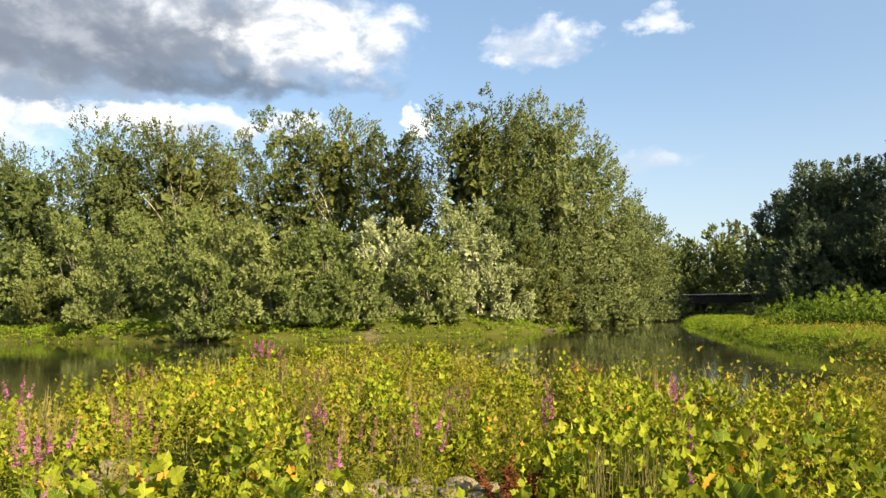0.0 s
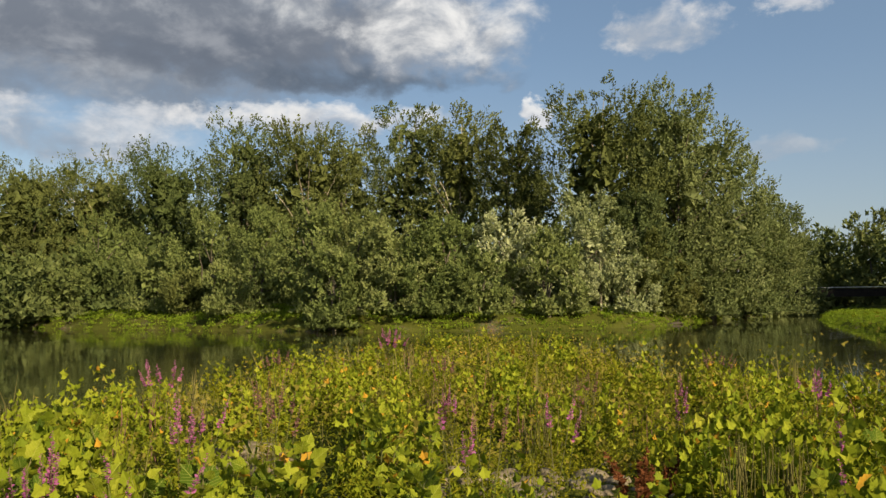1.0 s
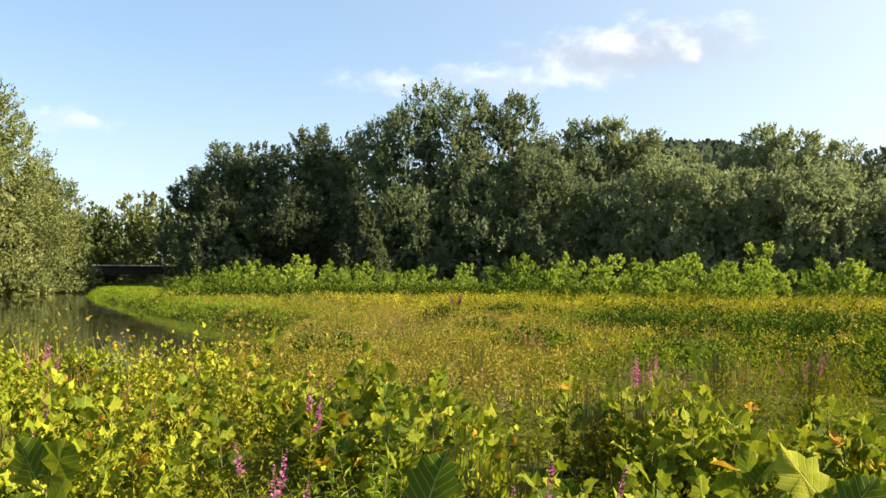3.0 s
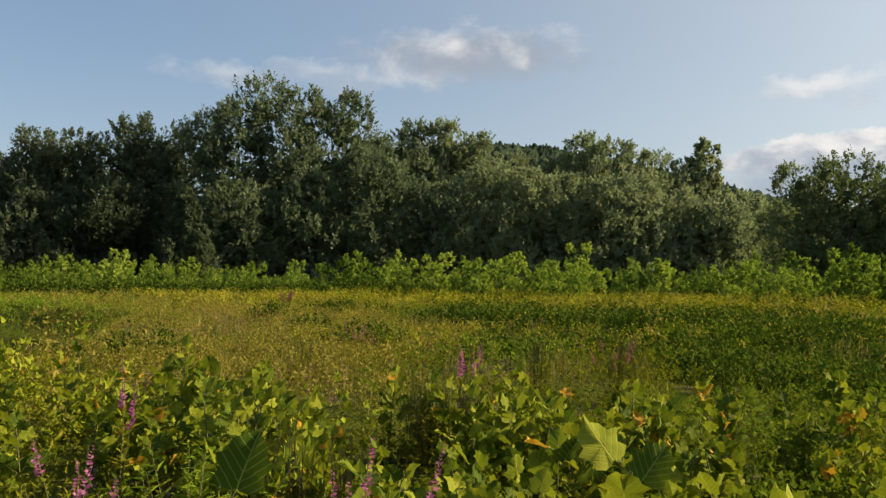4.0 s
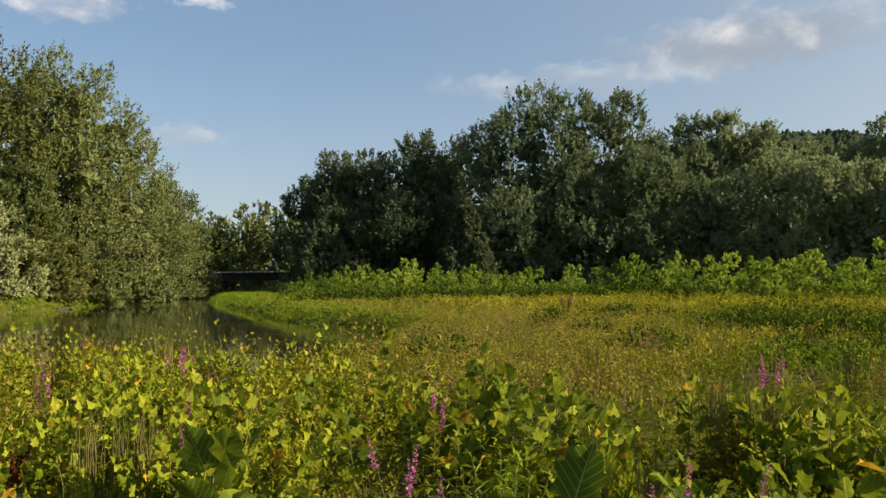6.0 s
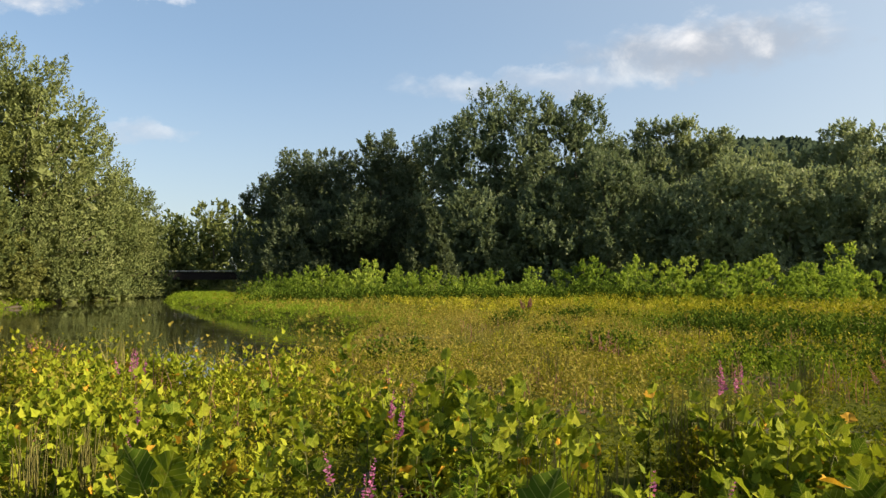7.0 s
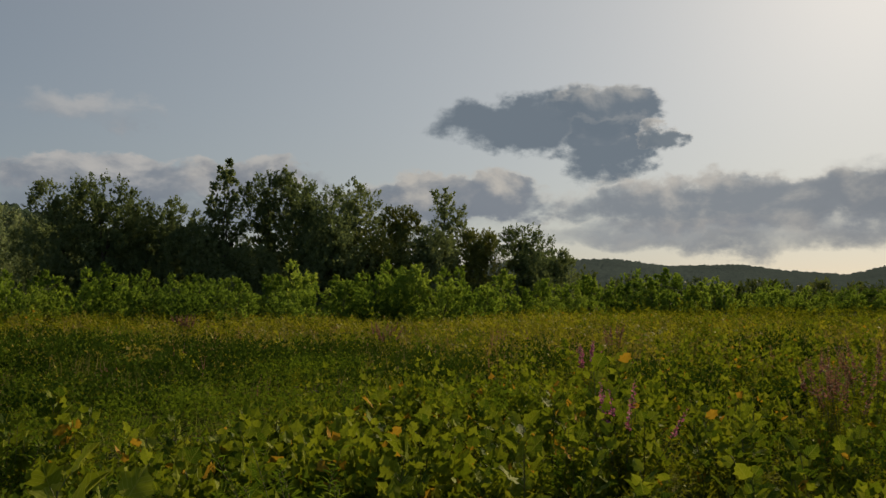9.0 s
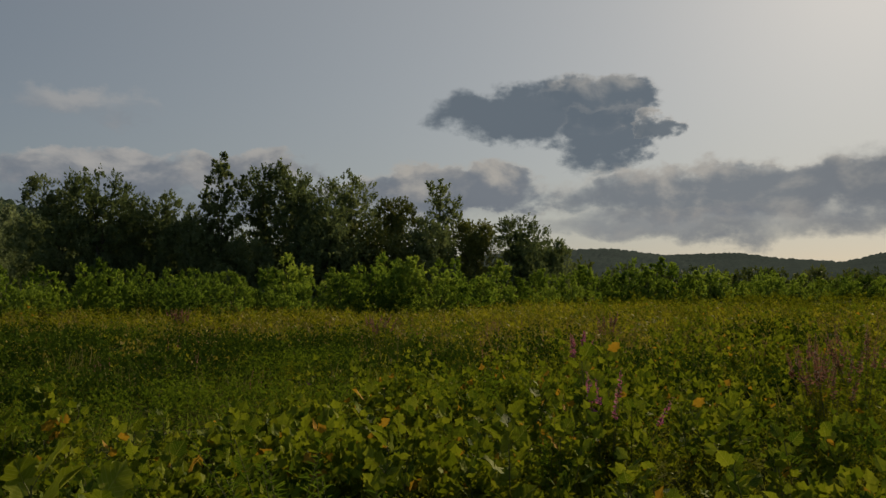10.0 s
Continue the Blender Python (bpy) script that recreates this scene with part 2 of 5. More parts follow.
LOOSESTRIFE = ((-0.8, 5.2, 0.98, 1, 1), (-0.72, 5.3, 0.8, 2, 1), (-2.9, 5.7, 0.95, 8, 1), (-2.7, 3.7, 0.92, 10, 1), (-2.4, 4.0, 0.8, 6, 1), (-3.0, 7.5, 0.95, 7, 0), (-2.5, 6.5, 0.9, 6, 0), (-4.2, 18.6, 1.0, 12, 1), (-0.2, 6.2, 0.92, 3, 1), (-0.7, 6.3, 0.9, 4, 0), (1.0, 7.9, 0.92, 3, 1), (0.1, 8.8, 0.9, 6, 0),
               (2.4, 8.5, 0.98, 6, 1), (1.75, 5.35, 0.82, 1, 1), (1.5, 4.5, 0.84, 1, 1), (-0.6, 3.1, 0.85, 2, 1), (2.0, 3.2, 0.92, 2, 1), (1.9, 2.9, 0.88, 2, 1), (6.6, 4.3, 0.9, 5, 1), (2.2, 1.65, 0.92, 5, 1), (2.05, 1.35, 0.86, 3, 1), (3.5, 5.2, 0.92, 3, 0), (3.0, 4.4, 0.9, 2, 1), (18, 20.1, 0.9, 14, 0), (5.5, -3.2, 0.98, 7, 1), (10.2, -4.8, 0.98, 9, 1), (15.5, -7.6, 1.0, 12, 0),
               (6.6, -5.8, 1.12, 16, 0), (6.0, -5.5, 1.1, 12, 0), (7.2, -6.8, 1.12, 14, 0), (17, -2.9, 1.0, 12, 0), (23.7, 1.9, 1.0, 14, 0), (8.7, 3.8, 0.8, 9, 0), (9.0, 8.2, 0.8, 8, 0), (-5.2, 9.6, 0.95, 8, 1), (-4.5, 12, 0.9, 9, 0), (-1.8, 11.5, 0.85, 7, 0), (2.2, 13, 0.85, 8, 0), (-1.2, 8.0, 0.8, 4, 1))
VERVAIN = ((0.95, 5.25, 0.75, 34, 0.11), (1.28, 5.3, 0.75, 44, 0.14), (3.1, 3.0, 0.75, 44, 0.15), (3.35, 2.8, 0.72, 30, 0.12), (5.1, 3.7, 0.8, 40, 0.16), (5.4, 3.5, 0.75, 34, 0.16), (9.0, 3.9, 0.8, 44, 0.2), (8.7, 4.8, 0.75, 34, 0.18), (7.7, 7.9, 0.7, 34, 0.2), (1.9, 3.3, 0.6, 26, 0.12), (-0.3, 7.9, 0.7, 26, 0.12), (0.2, 9.6, 0.75, 30, 0.16))
# tall narrow-leaved herbs: x, y, height, stems
GOLDENROD_STANDS = ((3.9, -0.75, 0.85, 9), (3.5, -1.0, 0.75, 6), (4.3, -0.5, 0.7, 6), (4.7, 0.1, 0.62, 6), (2.2, 2.6, 0.8, 8), (2.45, 2.9, 0.72, 6), (-0.5, 4.6, 0.55, 6), (-2.6, 5.0, 0.6, 7), (5.2, -2.6, 0.75, 7), (3.3, 3.7, 0.7, 6), (6.1, 1.2, 0.7, 6), (1.1, 6.6, 0.6, 6))
DOCKS = ((0.42, 5.95, 0.55), (0.62, 6.1, 0.45))
# open gravel: bearings and metres
BARE_PATCHES = ((-11, 12, 3.0, 7.6), (-27, -17, 5.6, 8.8), (14, 21, 3.4, 4.6))
BOULDERS = ((-3.6, 8.4, 0.26), (-3.0, 7.5, 0.22), (-1.7, 6.7, 0.17), (0.1, 7.6, 0.16))
COBBLE_BEDS = ((0.0, 7.3, 0.55, 60), (-1.3, 6.6, 0.45, 34), (-0.5, 7.4, 0.4, 24), (1.3, 6.3, 0.35, 34), (-3.2, 7.8, 0.4, 18), (3.4, 4.6, 0.25, 10))
walk(cam, [(t, Matrix.Translation((0, 0, EYE)) @ look(eye, target, roll)) for t, eye, target, roll in PATH], EXPOSURES)

# ---- light ----
SUN_AZ, SUN_EL = 133.0, 27.0
SUN_DIR = Vector((math.sin(radians(SUN_AZ)) * math.cos(radians(SUN_EL)), math.cos(radians(SUN_AZ)) * math.cos(radians(SUN_EL)), math.sin(radians(SUN_EL))))
sun_data = bpy.data.lights.new("sun", "SUN")
sun_data.energy, sun_data.angle, sun_data.color = 5.0, radians(0.6), (1.0, 0.80, 0.49)
sun = new("sun", sun_data)
sun.matrix_world = look(SUN_DIR * 200, (0, 0, 0))


class Nodes:
    """A short way to write node trees."""

    def __init__(self, tree):
        self.tree = tree
        tree.nodes.clear()

    def add(self, kind, inputs=None, **props):
        node = self.tree.nodes.new(kind)
        for key, value in props.items():
            setattr(node, key, value)
        for key, value in (inputs or {}).items():
            self.feed(node.inputs[key], value)
        return node

    def feed(self, socket, value):
        if isinstance(value, bpy.types.NodeSocket):
            self.tree.links.new(value, socket)
        elif value is not None:
            socket.default_value = value

    def math(self, op, a, b=None, c=None, clamp=False):
        node = self.add("ShaderNodeMath", operation=op, use_clamp=clamp)
        for n, value in enumerate((a, b, c)):
            self.feed(node.inputs[n], value)
        return node.outputs[0]

    def mix(self, fac, a, b, blend="MIX"):
        node = self.add("ShaderNodeMix", data_type="RGBA", blend_type=blend)
        self.feed(node.inputs[0], fac)
        self.feed(node.inputs[6], (*a, 1) if isinstance(a, tuple) else a)
        self.feed(node.inputs[7], (*b, 1) if isinstance(b, tuple) else b)
        return node.outputs[2]

    def smooth(self, value, lo, hi):
        node = self.add("ShaderNodeMapRange", {"Value": value, "From Min": lo, "From Max": hi}, interpolation_type="SMOOTHSTEP")
        return node.outputs[0]

    def noise(self, vector, scale, detail=4.0, rough=0.55, distortion=0.0):
        return self.add("ShaderNodeTexNoise", {"Vector": vector, "Scale": scale, "Detail": detail, "Roughness": rough, "Distortion": distortion}).outputs[0]

    def ramp(self, fac, stops):
        node = self.add("ShaderNodeValToRGB", {"Fac": fac})
        cr = node.color_ramp
        while len(cr.elements) < len(stops):
            cr.elements.new(0.5)
        for e, (p, c) in zip(cr.elements, stops):
            e.position, e.color = p, (*c, 1)
        return node.outputs[0]


def build_sky():
    world = bpy.data.worlds.new("sky")
    scene.world = world
    world.use_nodes = True
    n = Nodes(world.node_tree)
    sky = n.add("ShaderNodeTexSky", sky_type="NISHITA", sun_disc=False, sun_elevation=radians(SUN_EL), sun_rotation=radians(SUN_AZ),
                altitude=100, air_density=1.0, dust_density=0.9, ozone_density=1.2).outputs[0]
    # summer haze: a pale veil over the clear sky
    near_sun = n.add("ShaderNodeVectorMath", {0: n.add("ShaderNodeTexCoord").outputs["Generated"], 1: tuple(SUN_DIR)}, operation="DOT_PRODUCT").outputs["Value"]
    glow = n.math("POWER", n.math("MAXIMUM", near_sun, 0.0), 2.8)
    sky = n.mix(n.math("MULTIPLY_ADD", near_sun, 0.22, 0.35), sky, n.mix(n.smooth(near_sun, -0.3, 0.9), HAZE, (4.9, 4.9, 4.6)))
    low = n.add("ShaderNodeSeparateXYZ", {0: n.add("ShaderNodeTexCoord").outputs["Generated"]}).outputs[2]
    sky = n.mix(n.math("MULTIPLY", n.smooth(low, 0.30, 0.02), 0.3), sky, (4.6, 4.85, 5.05))
    sky = n.mix(n.math("MULTIPLY", glow, 1.0), sky, (2.8, 2.8, 2.6), "ADD")
    direction = n.add("ShaderNodeTexCoord").outputs["Generated"]
    xyz = n.add("ShaderNodeSeparateXYZ", {0: direction}).outputs
    az = n.math("MULTIPLY", n.math("ARCTAN2", xyz[0], xyz[1]), 57.2958)
    el = n.math("MULTIPLY", n.math("ARCSINE", xyz[2]), 57.2958)
    flat = n.add("ShaderNodeCombineXYZ", {0: az, 1: n.math("MULTIPLY", el, 1.5), 2: 0.0}).outputs[0]
    warp = n.add("ShaderNodeTexNoise", {"Vector": flat, "Scale": 0.33, "Detail": 7.0, "Roughness": 0.6}).outputs["Color"]
    wx = n.add("ShaderNodeSeparateXYZ", {0: warp}).outputs
    az_w = n.math("MULTIPLY_ADD", n.math("SUBTRACT", wx[0], 0.5), 7.0, az)
    el_w = n.math("MULTIPLY_ADD", n.math("SUBTRACT", wx[1], 0.5), 3.6, el)
    puff = n.noise(flat, 0.22, 8.0, 0.58, 0.3)
    broad = n.noise(flat, 0.07, 5.0, 0.55, 0.5)
    moved = n.add("ShaderNodeVectorMath", {0: flat, 1: (-0.9, -1.2, 0.0)}, operation="ADD").outputs[0]
    lit_side = n.noise(moved, 0.22, 5.0, 0.55, 0.3)
    relief = n.math("SUBTRACT", puff, lit_side)
    colour = sky
    # az, el, half width, half height, ragged, dark side, bright side, how far up the bright side begins, cover
    for a, e, w, h, ragged, soft, dark, bright, rise, cover in CLOUDS:
        u = n.math("DIVIDE", n.math("SUBTRACT", az_w, a), w)
        v = n.math("DIVIDE", n.math("SUBTRACT", el_w, e), h)
        inside = n.math("SUBTRACT", 1.0, n.math("ADD", n.math("MULTIPLY", u, u), n.math("MULTIPLY", v, v)))
        torn = n.math("MULTIPLY_ADD", n.math("SUBTRACT", puff, 0.5), ragged * 2.0, inside)
        torn = n.math("MULTIPLY_ADD", n.math("SUBTRACT", broad, 0.5), ragged, torn)
        density = n.math("MULTIPLY", n.smooth(torn, -0.1, soft * 1.35), cover)
        light = n.math("MULTIPLY_ADD", relief, 2.3, n.math("MULTIPLY_ADD", v, 0.45, 0.5 - rise))
        light = n.math("MULTIPLY_ADD", n.math("SUBTRACT", broad, 0.5), 1.2, light)
        if a > 95:
            # thin edges towards the sun shine
            light = n.math("MULTIPLY_ADD", n.smooth(torn, 0.42, 0.08), 0.75, light)
        colour = n.mix(density, colour, n.mix(n.smooth(light, 0.0, 1.0), dark, bright))
    back = n.add("ShaderNodeBackground", {"Color": colour, "Strength": SKY_STRENGTH}).outputs[0]
    n.tree.links.new(back, n.add("ShaderNodeOutputWorld").inputs[0])


build_sky()


# ---- materials ----
def material(name):
    m = bpy.data.materials.new(name)
    m.use_nodes = True
    return m, Nodes(m.node_tree)


def leaf_material(name, stops, through_light=0.24, rough=0.6, single=False, gloss=0.04, spread=0.45, patch=0.8, own_share=0.25, turned=0.0, tint=(1.3, 1.35, 0.45)):
    """Leaves: colours spread leaf by leaf, a paler light through the blade, veins of slight relief."""
    m, n = material(name)
    rand = n.add("ShaderNodeObjectInfo").outputs["Random"] if single else n.add("ShaderNodeNewGeometry").outputs["Random Per Island"]
    where = n.add("ShaderNodeTexCoord").outputs["Object"]
    blot = n.noise(where, patch, 4.0, 0.65)
    own = n.add("ShaderNodeObjectInfo").outputs["Random"]
    fac = n.math("ADD", n.math("MULTIPLY", rand, 0.8 if single else spread), n.math("MULTIPLY_ADD", blot, 1.0, -0.05 - 0.5 * spread))
    fac = n.math("MULTIPLY_ADD", n.math("SUBTRACT", own, 0.35), 0.0 if single else own_share, fac)
    fac = n.math("SUBTRACT", fac, 0.3 if single else 0.04, clamp=True)
    base = n.ramp(fac, stops)
    if turned:
        base = n.mix(n.math("GREATER_THAN", rand, 1.0 - turned), base, (0.46, 0.26, 0.03))
    fine = n.noise(where, 30.0, 2.0)
    base = n.mix(n.math("MULTIPLY", fine, 0.25), base, (0.02, 0.025, 0.008))
    relief = None
    if single:
        # ribs of the single blade: a midrib and side ribs that slant to the rim, and a few brown spots
        xyz = n.add("ShaderNodeSeparateXYZ", {0: where}).outputs
        off = n.math("ABSOLUTE", xyz[1])
        slant = n.math("ABSOLUTE", n.math("SUBTRACT", n.math("FRACT", n.math("MULTIPLY", n.math("MULTIPLY_ADD", off, -0.9, xyz[0]), 6.0)), 0.5))
        ribs = n.math("MAXIMUM", n.smooth(off, 0.022, 0.004), n.math("MULTIPLY", n.smooth(slant, 0.10, 0.02), 0.7))
        base = n.mix(n.math("MULTIPLY", ribs, 0.4), base, (0.42, 0.44, 0.12))
        spots = n.smooth(n.noise(where, 5.0, 4.0, 0.6), 0.62, 0.70)
        base = n.mix(n.math("MULTIPLY", spots, 0.55), base, (0.16, 0.10, 0.03))
        relief = n.add("ShaderNodeBump", {"Height": n.math("MULTIPLY_ADD", fine, 0.4, n.math("SUBTRACT", 1.0, ribs)), "Strength": 0.35, "Distance": 0.01}).outputs[0]
    surf = n.add("ShaderNodeBsdfPrincipled", {"Base Color": base, "Roughness": rough, "Specular IOR Level": gloss})
    if relief:
        n.feed(surf.inputs["Normal"], relief)
    glow = n.add("ShaderNodeBsdfTranslucent", {"Color": n.mix(0.5, base, n.mix(1.0, base, tint, "MULTIPLY"))})
    both = n.add("ShaderNodeMixShader", {0: through_light, 1: surf.outputs[0], 2: glow.outputs[0]})
    n.tree.links.new(both.outputs[0], n.add("ShaderNodeOutputMaterial").inputs[0])
    return m


def plain_material(name, stops, scale, rough=0.8, bump=0.4, detail=6.0, spec=0.2, stretch=(1, 1, 1)):
    m, n = material(name)
    where = n.add("ShaderNodeTexCoord").outputs["Object"]
    where = n.add("ShaderNodeVectorMath", {0: where, 1: stretch}, operation="MULTIPLY").outputs[0]
    a = n.noise(where, scale, detail, 0.6)
    b = n.noise(where, scale * 0.12, 3.0)
    fac = n.math("ADD", n.math("MULTIPLY", a, 0.6), n.math("MULTIPLY", b, 0.4))
    rand = n.add("ShaderNodeObjectInfo").outputs["Random"]
    fac = n.math("MULTIPLY_ADD", n.math("SUBTRACT", rand, 0.5), 0.25, fac)
    base = n.ramp(fac, stops)
    relief = n.add("ShaderNodeBump", {"Height": a, "Strength": bump, "Distance": 0.3 / scale})
    surf = n.add("ShaderNodeBsdfPrincipled", {"Base Color": base, "Roughness": rough, "Specular IOR Level": spec, "Normal": relief.outputs[0]})
    n.tree.links.new(surf.outputs[0], n.add("ShaderNodeOutputMaterial").inputs[0])
    return m


def ground_material():
    """Silt and gravel near the river, turning to thin turf and leaf litter."""
    m, n = material("gravel_and_turf")
    where = n.add("ShaderNodeTexCoord").outputs["Object"]
    grit = n.noise(where, 9.0, 8.0, 0.65)
    patch = n.noise(where, 0.35, 4.0, 0.6)
    wide = n.noise(where, 0.05, 3.0)
    cells = n.add("ShaderNodeTexVoronoi", {"Vector": where, "Scale": 11.0, "Randomness": 1.0})
    soil = n.ramp(grit, ((0.25, (0.035, 0.028, 0.018)), (0.5, (0.10, 0.085, 0.058)), (0.75, (0.20, 0.18, 0.14))))
    stone = n.mix(0.35, soil, cells.outputs["Color"], "OVERLAY")
    turf = n.ramp(n.math("MULTIPLY_ADD", grit, 0.5, n.math("MULTIPLY", wide, 0.5)), ((0.3, (0.03, 0.042, 0.008)), (0.5, (0.06, 0.07, 0.014)), (0.7, (0.10, 0.09, 0.025))))
    base = n.mix(n.smooth(patch, 0.30, 0.48), stone, turf)
    relief = n.add("ShaderNodeBump", {"Height": n.math("ADD", grit, n.math("MULTIPLY", cells.outputs["Distance"], -0.8)), "Strength": 0.7, "Distance": 0.05})
    surf = n.add("ShaderNodeBsdfPrincipled", {"Base Color": base, "Roughness": 0.95, "Specular IOR Level": 0.0, "Normal": relief.outputs[0]})
    n.tree.links.new(surf.outputs[0], n.add("ShaderNodeOutputMaterial").inputs[0])
    return m


def water_material():
    m, n = material("river_water")
    where = n.add("ShaderNodeTexCoord").outputs["Object"]
    wave = n.noise(n.add("ShaderNodeVectorMath", {0: where, 1: (1.0, 0.45, 1.0)}, operation="MULTIPLY").outputs[0], 2.6, 3.0, 0.5)
    calm = n.noise(where, 0.12, 3.0)
    relief = n.add("ShaderNodeBump", {"Height": wave, "Strength": n.math("MULTIPLY", n.smooth(calm, 0.35, 0.65), 0.10), "Distance": 0.15})
    silt = n.ramp(calm, ((0.3, (0.012, 0.014, 0.007)), (0.7, (0.03, 0.032, 0.015))))
    surf = n.add("ShaderNodeBsdfPrincipled", {"Base Color": silt, "Roughness": 0.03, "IOR": 1.33, "Specular IOR Level": 0.5, "Normal": relief.outputs[0]})
    n.tree.links.new(surf.outputs[0], n.add("ShaderNodeOutputMaterial").inputs[0])
    return m


GROUND, WATER = ground_material(), water_material()
BARK = plain_material("grey_bark", ((0.3, (0.05, 0.042, 0.032)), (0.6, (0.13, 0.115, 0.09)), (0.8, (0.21, 0.19, 0.15))), 6.0, 0.9, 0.8, stretch=(1, 1, 0.25))
PALE_BARK = plain_material("pale_sycamore_bark", ((0.35, (0.20, 0.17, 0.12)), (0.5, (0.42, 0.37, 0.28)), (0.7, (0.58, 0.53, 0.43))), 3.0, 0.8, 0.4, stretch=(1, 1, 0.4))
STEM = plain_material("green_stem", ((0.3, (0.06, 0.075, 0.02)), (0.7, (0.14, 0.13, 0.05))), 8.0, 0.7, 0.2)
STONE = plain_material("river_stone", ((0.3, (0.09, 0.075, 0.05)), (0.55, (0.165, 0.138, 0.098)), (0.8, (0.25, 0.22, 0.165))), 7.0, 0.85, 0.5)
# near black because the bridge's shade is put into the steel colour
SHADED_STEEL = plain_material("shade_dark_steel", ((0.3, (0.010, 0.009, 0.008)), (0.7, (0.025, 0.02, 0.018))), 2.0, 0.8, 0.2)
WET_WOOD = plain_material("wet_dark_wood", ((0.3, (0.018, 0.014, 0.010)), (0.7, (0.05, 0.04, 0.03))), 6.0, 0.6, 0.5)
CONCRETE = plain_material("old_concrete", ((0.3, (0.16, 0.155, 0.14)), (0.7, (0.30, 0.29, 0.27))), 1.5, 0.9, 0.3)
RAIL = plain_material("galvanised_rail", ((0.3, (0.45, 0.46, 0.46)), (0.7, (0.62, 0.63, 0.62))), 2.0, 0.5, 0.1, spec=0.5)
FOREST = plain_material("wooded_slope", ((0.3, (0.02, 0.032, 0.022)), (0.5, (0.036, 0.052, 0.034)), (0.72, (0.05, 0.072, 0.05))), 0.12, 1.0, 1.0, detail=9.0, spec=0.0)
# blue-grey: the haze of distance is mixed into this woodland colour
HAZED_FOREST = plain_material("hazed_far_slope", ((0.3, (0.045, 0.06, 0.06)), (0.7, (0.07, 0.09, 0.085))), 0.05, 1.0, 0.6, detail=9.0, spec=0.0)

DARK_LEAF = leaf_material("maple_leaves", ((0.0, (0.045, 0.068, 0.020)), (0.45, (0.09, 0.118, 0.042)), (0.8, (0.14, 0.165, 0.06)), (1.0, (0.19, 0.195, 0.07))), spread=0.2, own_share=0.5)
OLIVE_LEAF = leaf_material("sycamore_leaves", ((0.0, (0.065, 0.082, 0.026)), (0.45, (0.12, 0.14, 0.045)), (0.8, (0.18, 0.195, 0.065)), (1.0, (0.26, 0.25, 0.11))), spread=0.2, own_share=0.5)
# bluish and bright: haze over the right wood is put into the leaf colour
BLUE_LEAF = leaf_material("hazy_cottonwood_leaves", ((0.0, (0.068, 0.10, 0.058)), (0.45, (0.12, 0.16, 0.09)), (0.8, (0.17, 0.212, 0.125)), (1.0, (0.23, 0.25, 0.15))), 0.42, 0.5, gloss=0.1, spread=0.16, own_share=0.4, tint=(1.1, 1.15, 0.8))
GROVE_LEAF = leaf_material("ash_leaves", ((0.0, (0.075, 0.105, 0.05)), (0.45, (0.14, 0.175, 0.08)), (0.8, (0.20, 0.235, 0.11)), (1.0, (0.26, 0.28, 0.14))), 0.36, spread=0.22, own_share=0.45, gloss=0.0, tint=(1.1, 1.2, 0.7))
# lighter copy of the cottonwood tone, with the sun's veiling glare painted in
GLARE_LEAF = leaf_material("glare_toned_leaves", ((0.0, (0.115, 0.155, 0.085)), (0.45, (0.19, 0.235, 0.125)), (0.8, (0.25, 0.29, 0.16)), (1.0, (0.30, 0.33, 0.20))), 0.42, 0.5, gloss=0.1, spread=0.16, own_share=0.4, tint=(1.1, 1.15, 0.8))
# darker cottonwood copy: shade at the wood's left end is put into the colour
SHADE_LEAF = leaf_material("shade_toned_leaves", ((0.0, (0.043, 0.066, 0.040)), (0.45, (0.078, 0.105, 0.062)), (0.8, (0.11, 0.14, 0.08)), (1.0, (0.17, 0.19, 0.115))), 0.4, 0.5, gloss=0.1, spread=0.16, own_share=0.4, tint=(1.1, 1.15, 0.8))
BANK_LEAF = leaf_material("bank_maple_leaves", ((0.0, (0.055, 0.082, 0.032)), (0.45, (0.105, 0.135, 0.052)), (0.8, (0.155, 0.185, 0.075)), (1.0, (0.215, 0.235, 0.12))), spread=0.2, own_share=0.5)
WILLOW_LEAF = leaf_material("willow_leaves", ((0.0, (0.07, 0.10, 0.032)), (0.4, (0.145, 0.185, 0.06)), (0.75, (0.225, 0.255, 0.10)), (1.0, (0.33, 0.355, 0.18))), spread=0.24, own_share=0.6)
SILVER_LEAF = leaf_material("silvery_willow_leaves", ((0.0, (0.12, 0.15, 0.065)), (0.4, (0.24, 0.28, 0.135)), (0.75, (0.35, 0.385, 0.21)), (1.0, (0.47, 0.49, 0.33))), spread=0.25, own_share=0.5)
SHRUB_LEAF = leaf_material("young_sycamore_leaves", ((0.0, (0.085, 0.145, 0.022)), (0.4, (0.20, 0.285, 0.045)), (0.8, (0.325, 0.40, 0.08)), (1.0, (0.44, 0.49, 0.14))), 0.38, gloss=0.0, spread=0.3, own_share=0.5)
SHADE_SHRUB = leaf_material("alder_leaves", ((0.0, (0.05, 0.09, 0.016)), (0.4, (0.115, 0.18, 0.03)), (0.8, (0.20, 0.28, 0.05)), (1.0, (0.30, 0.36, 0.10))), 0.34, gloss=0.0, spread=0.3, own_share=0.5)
SAPLING_COLOURS = ((0.0, (0.055, 0.095, 0.008)), (0.35, (0.165, 0.205, 0.014)), (0.65, (0.24, 0.275, 0.022)), (0.95, (0.32, 0.32, 0.042)))
SAPLING_LEAF = leaf_material("sapling_leaves", SAPLING_COLOURS, 0.26, spread=0.6, turned=0.03)
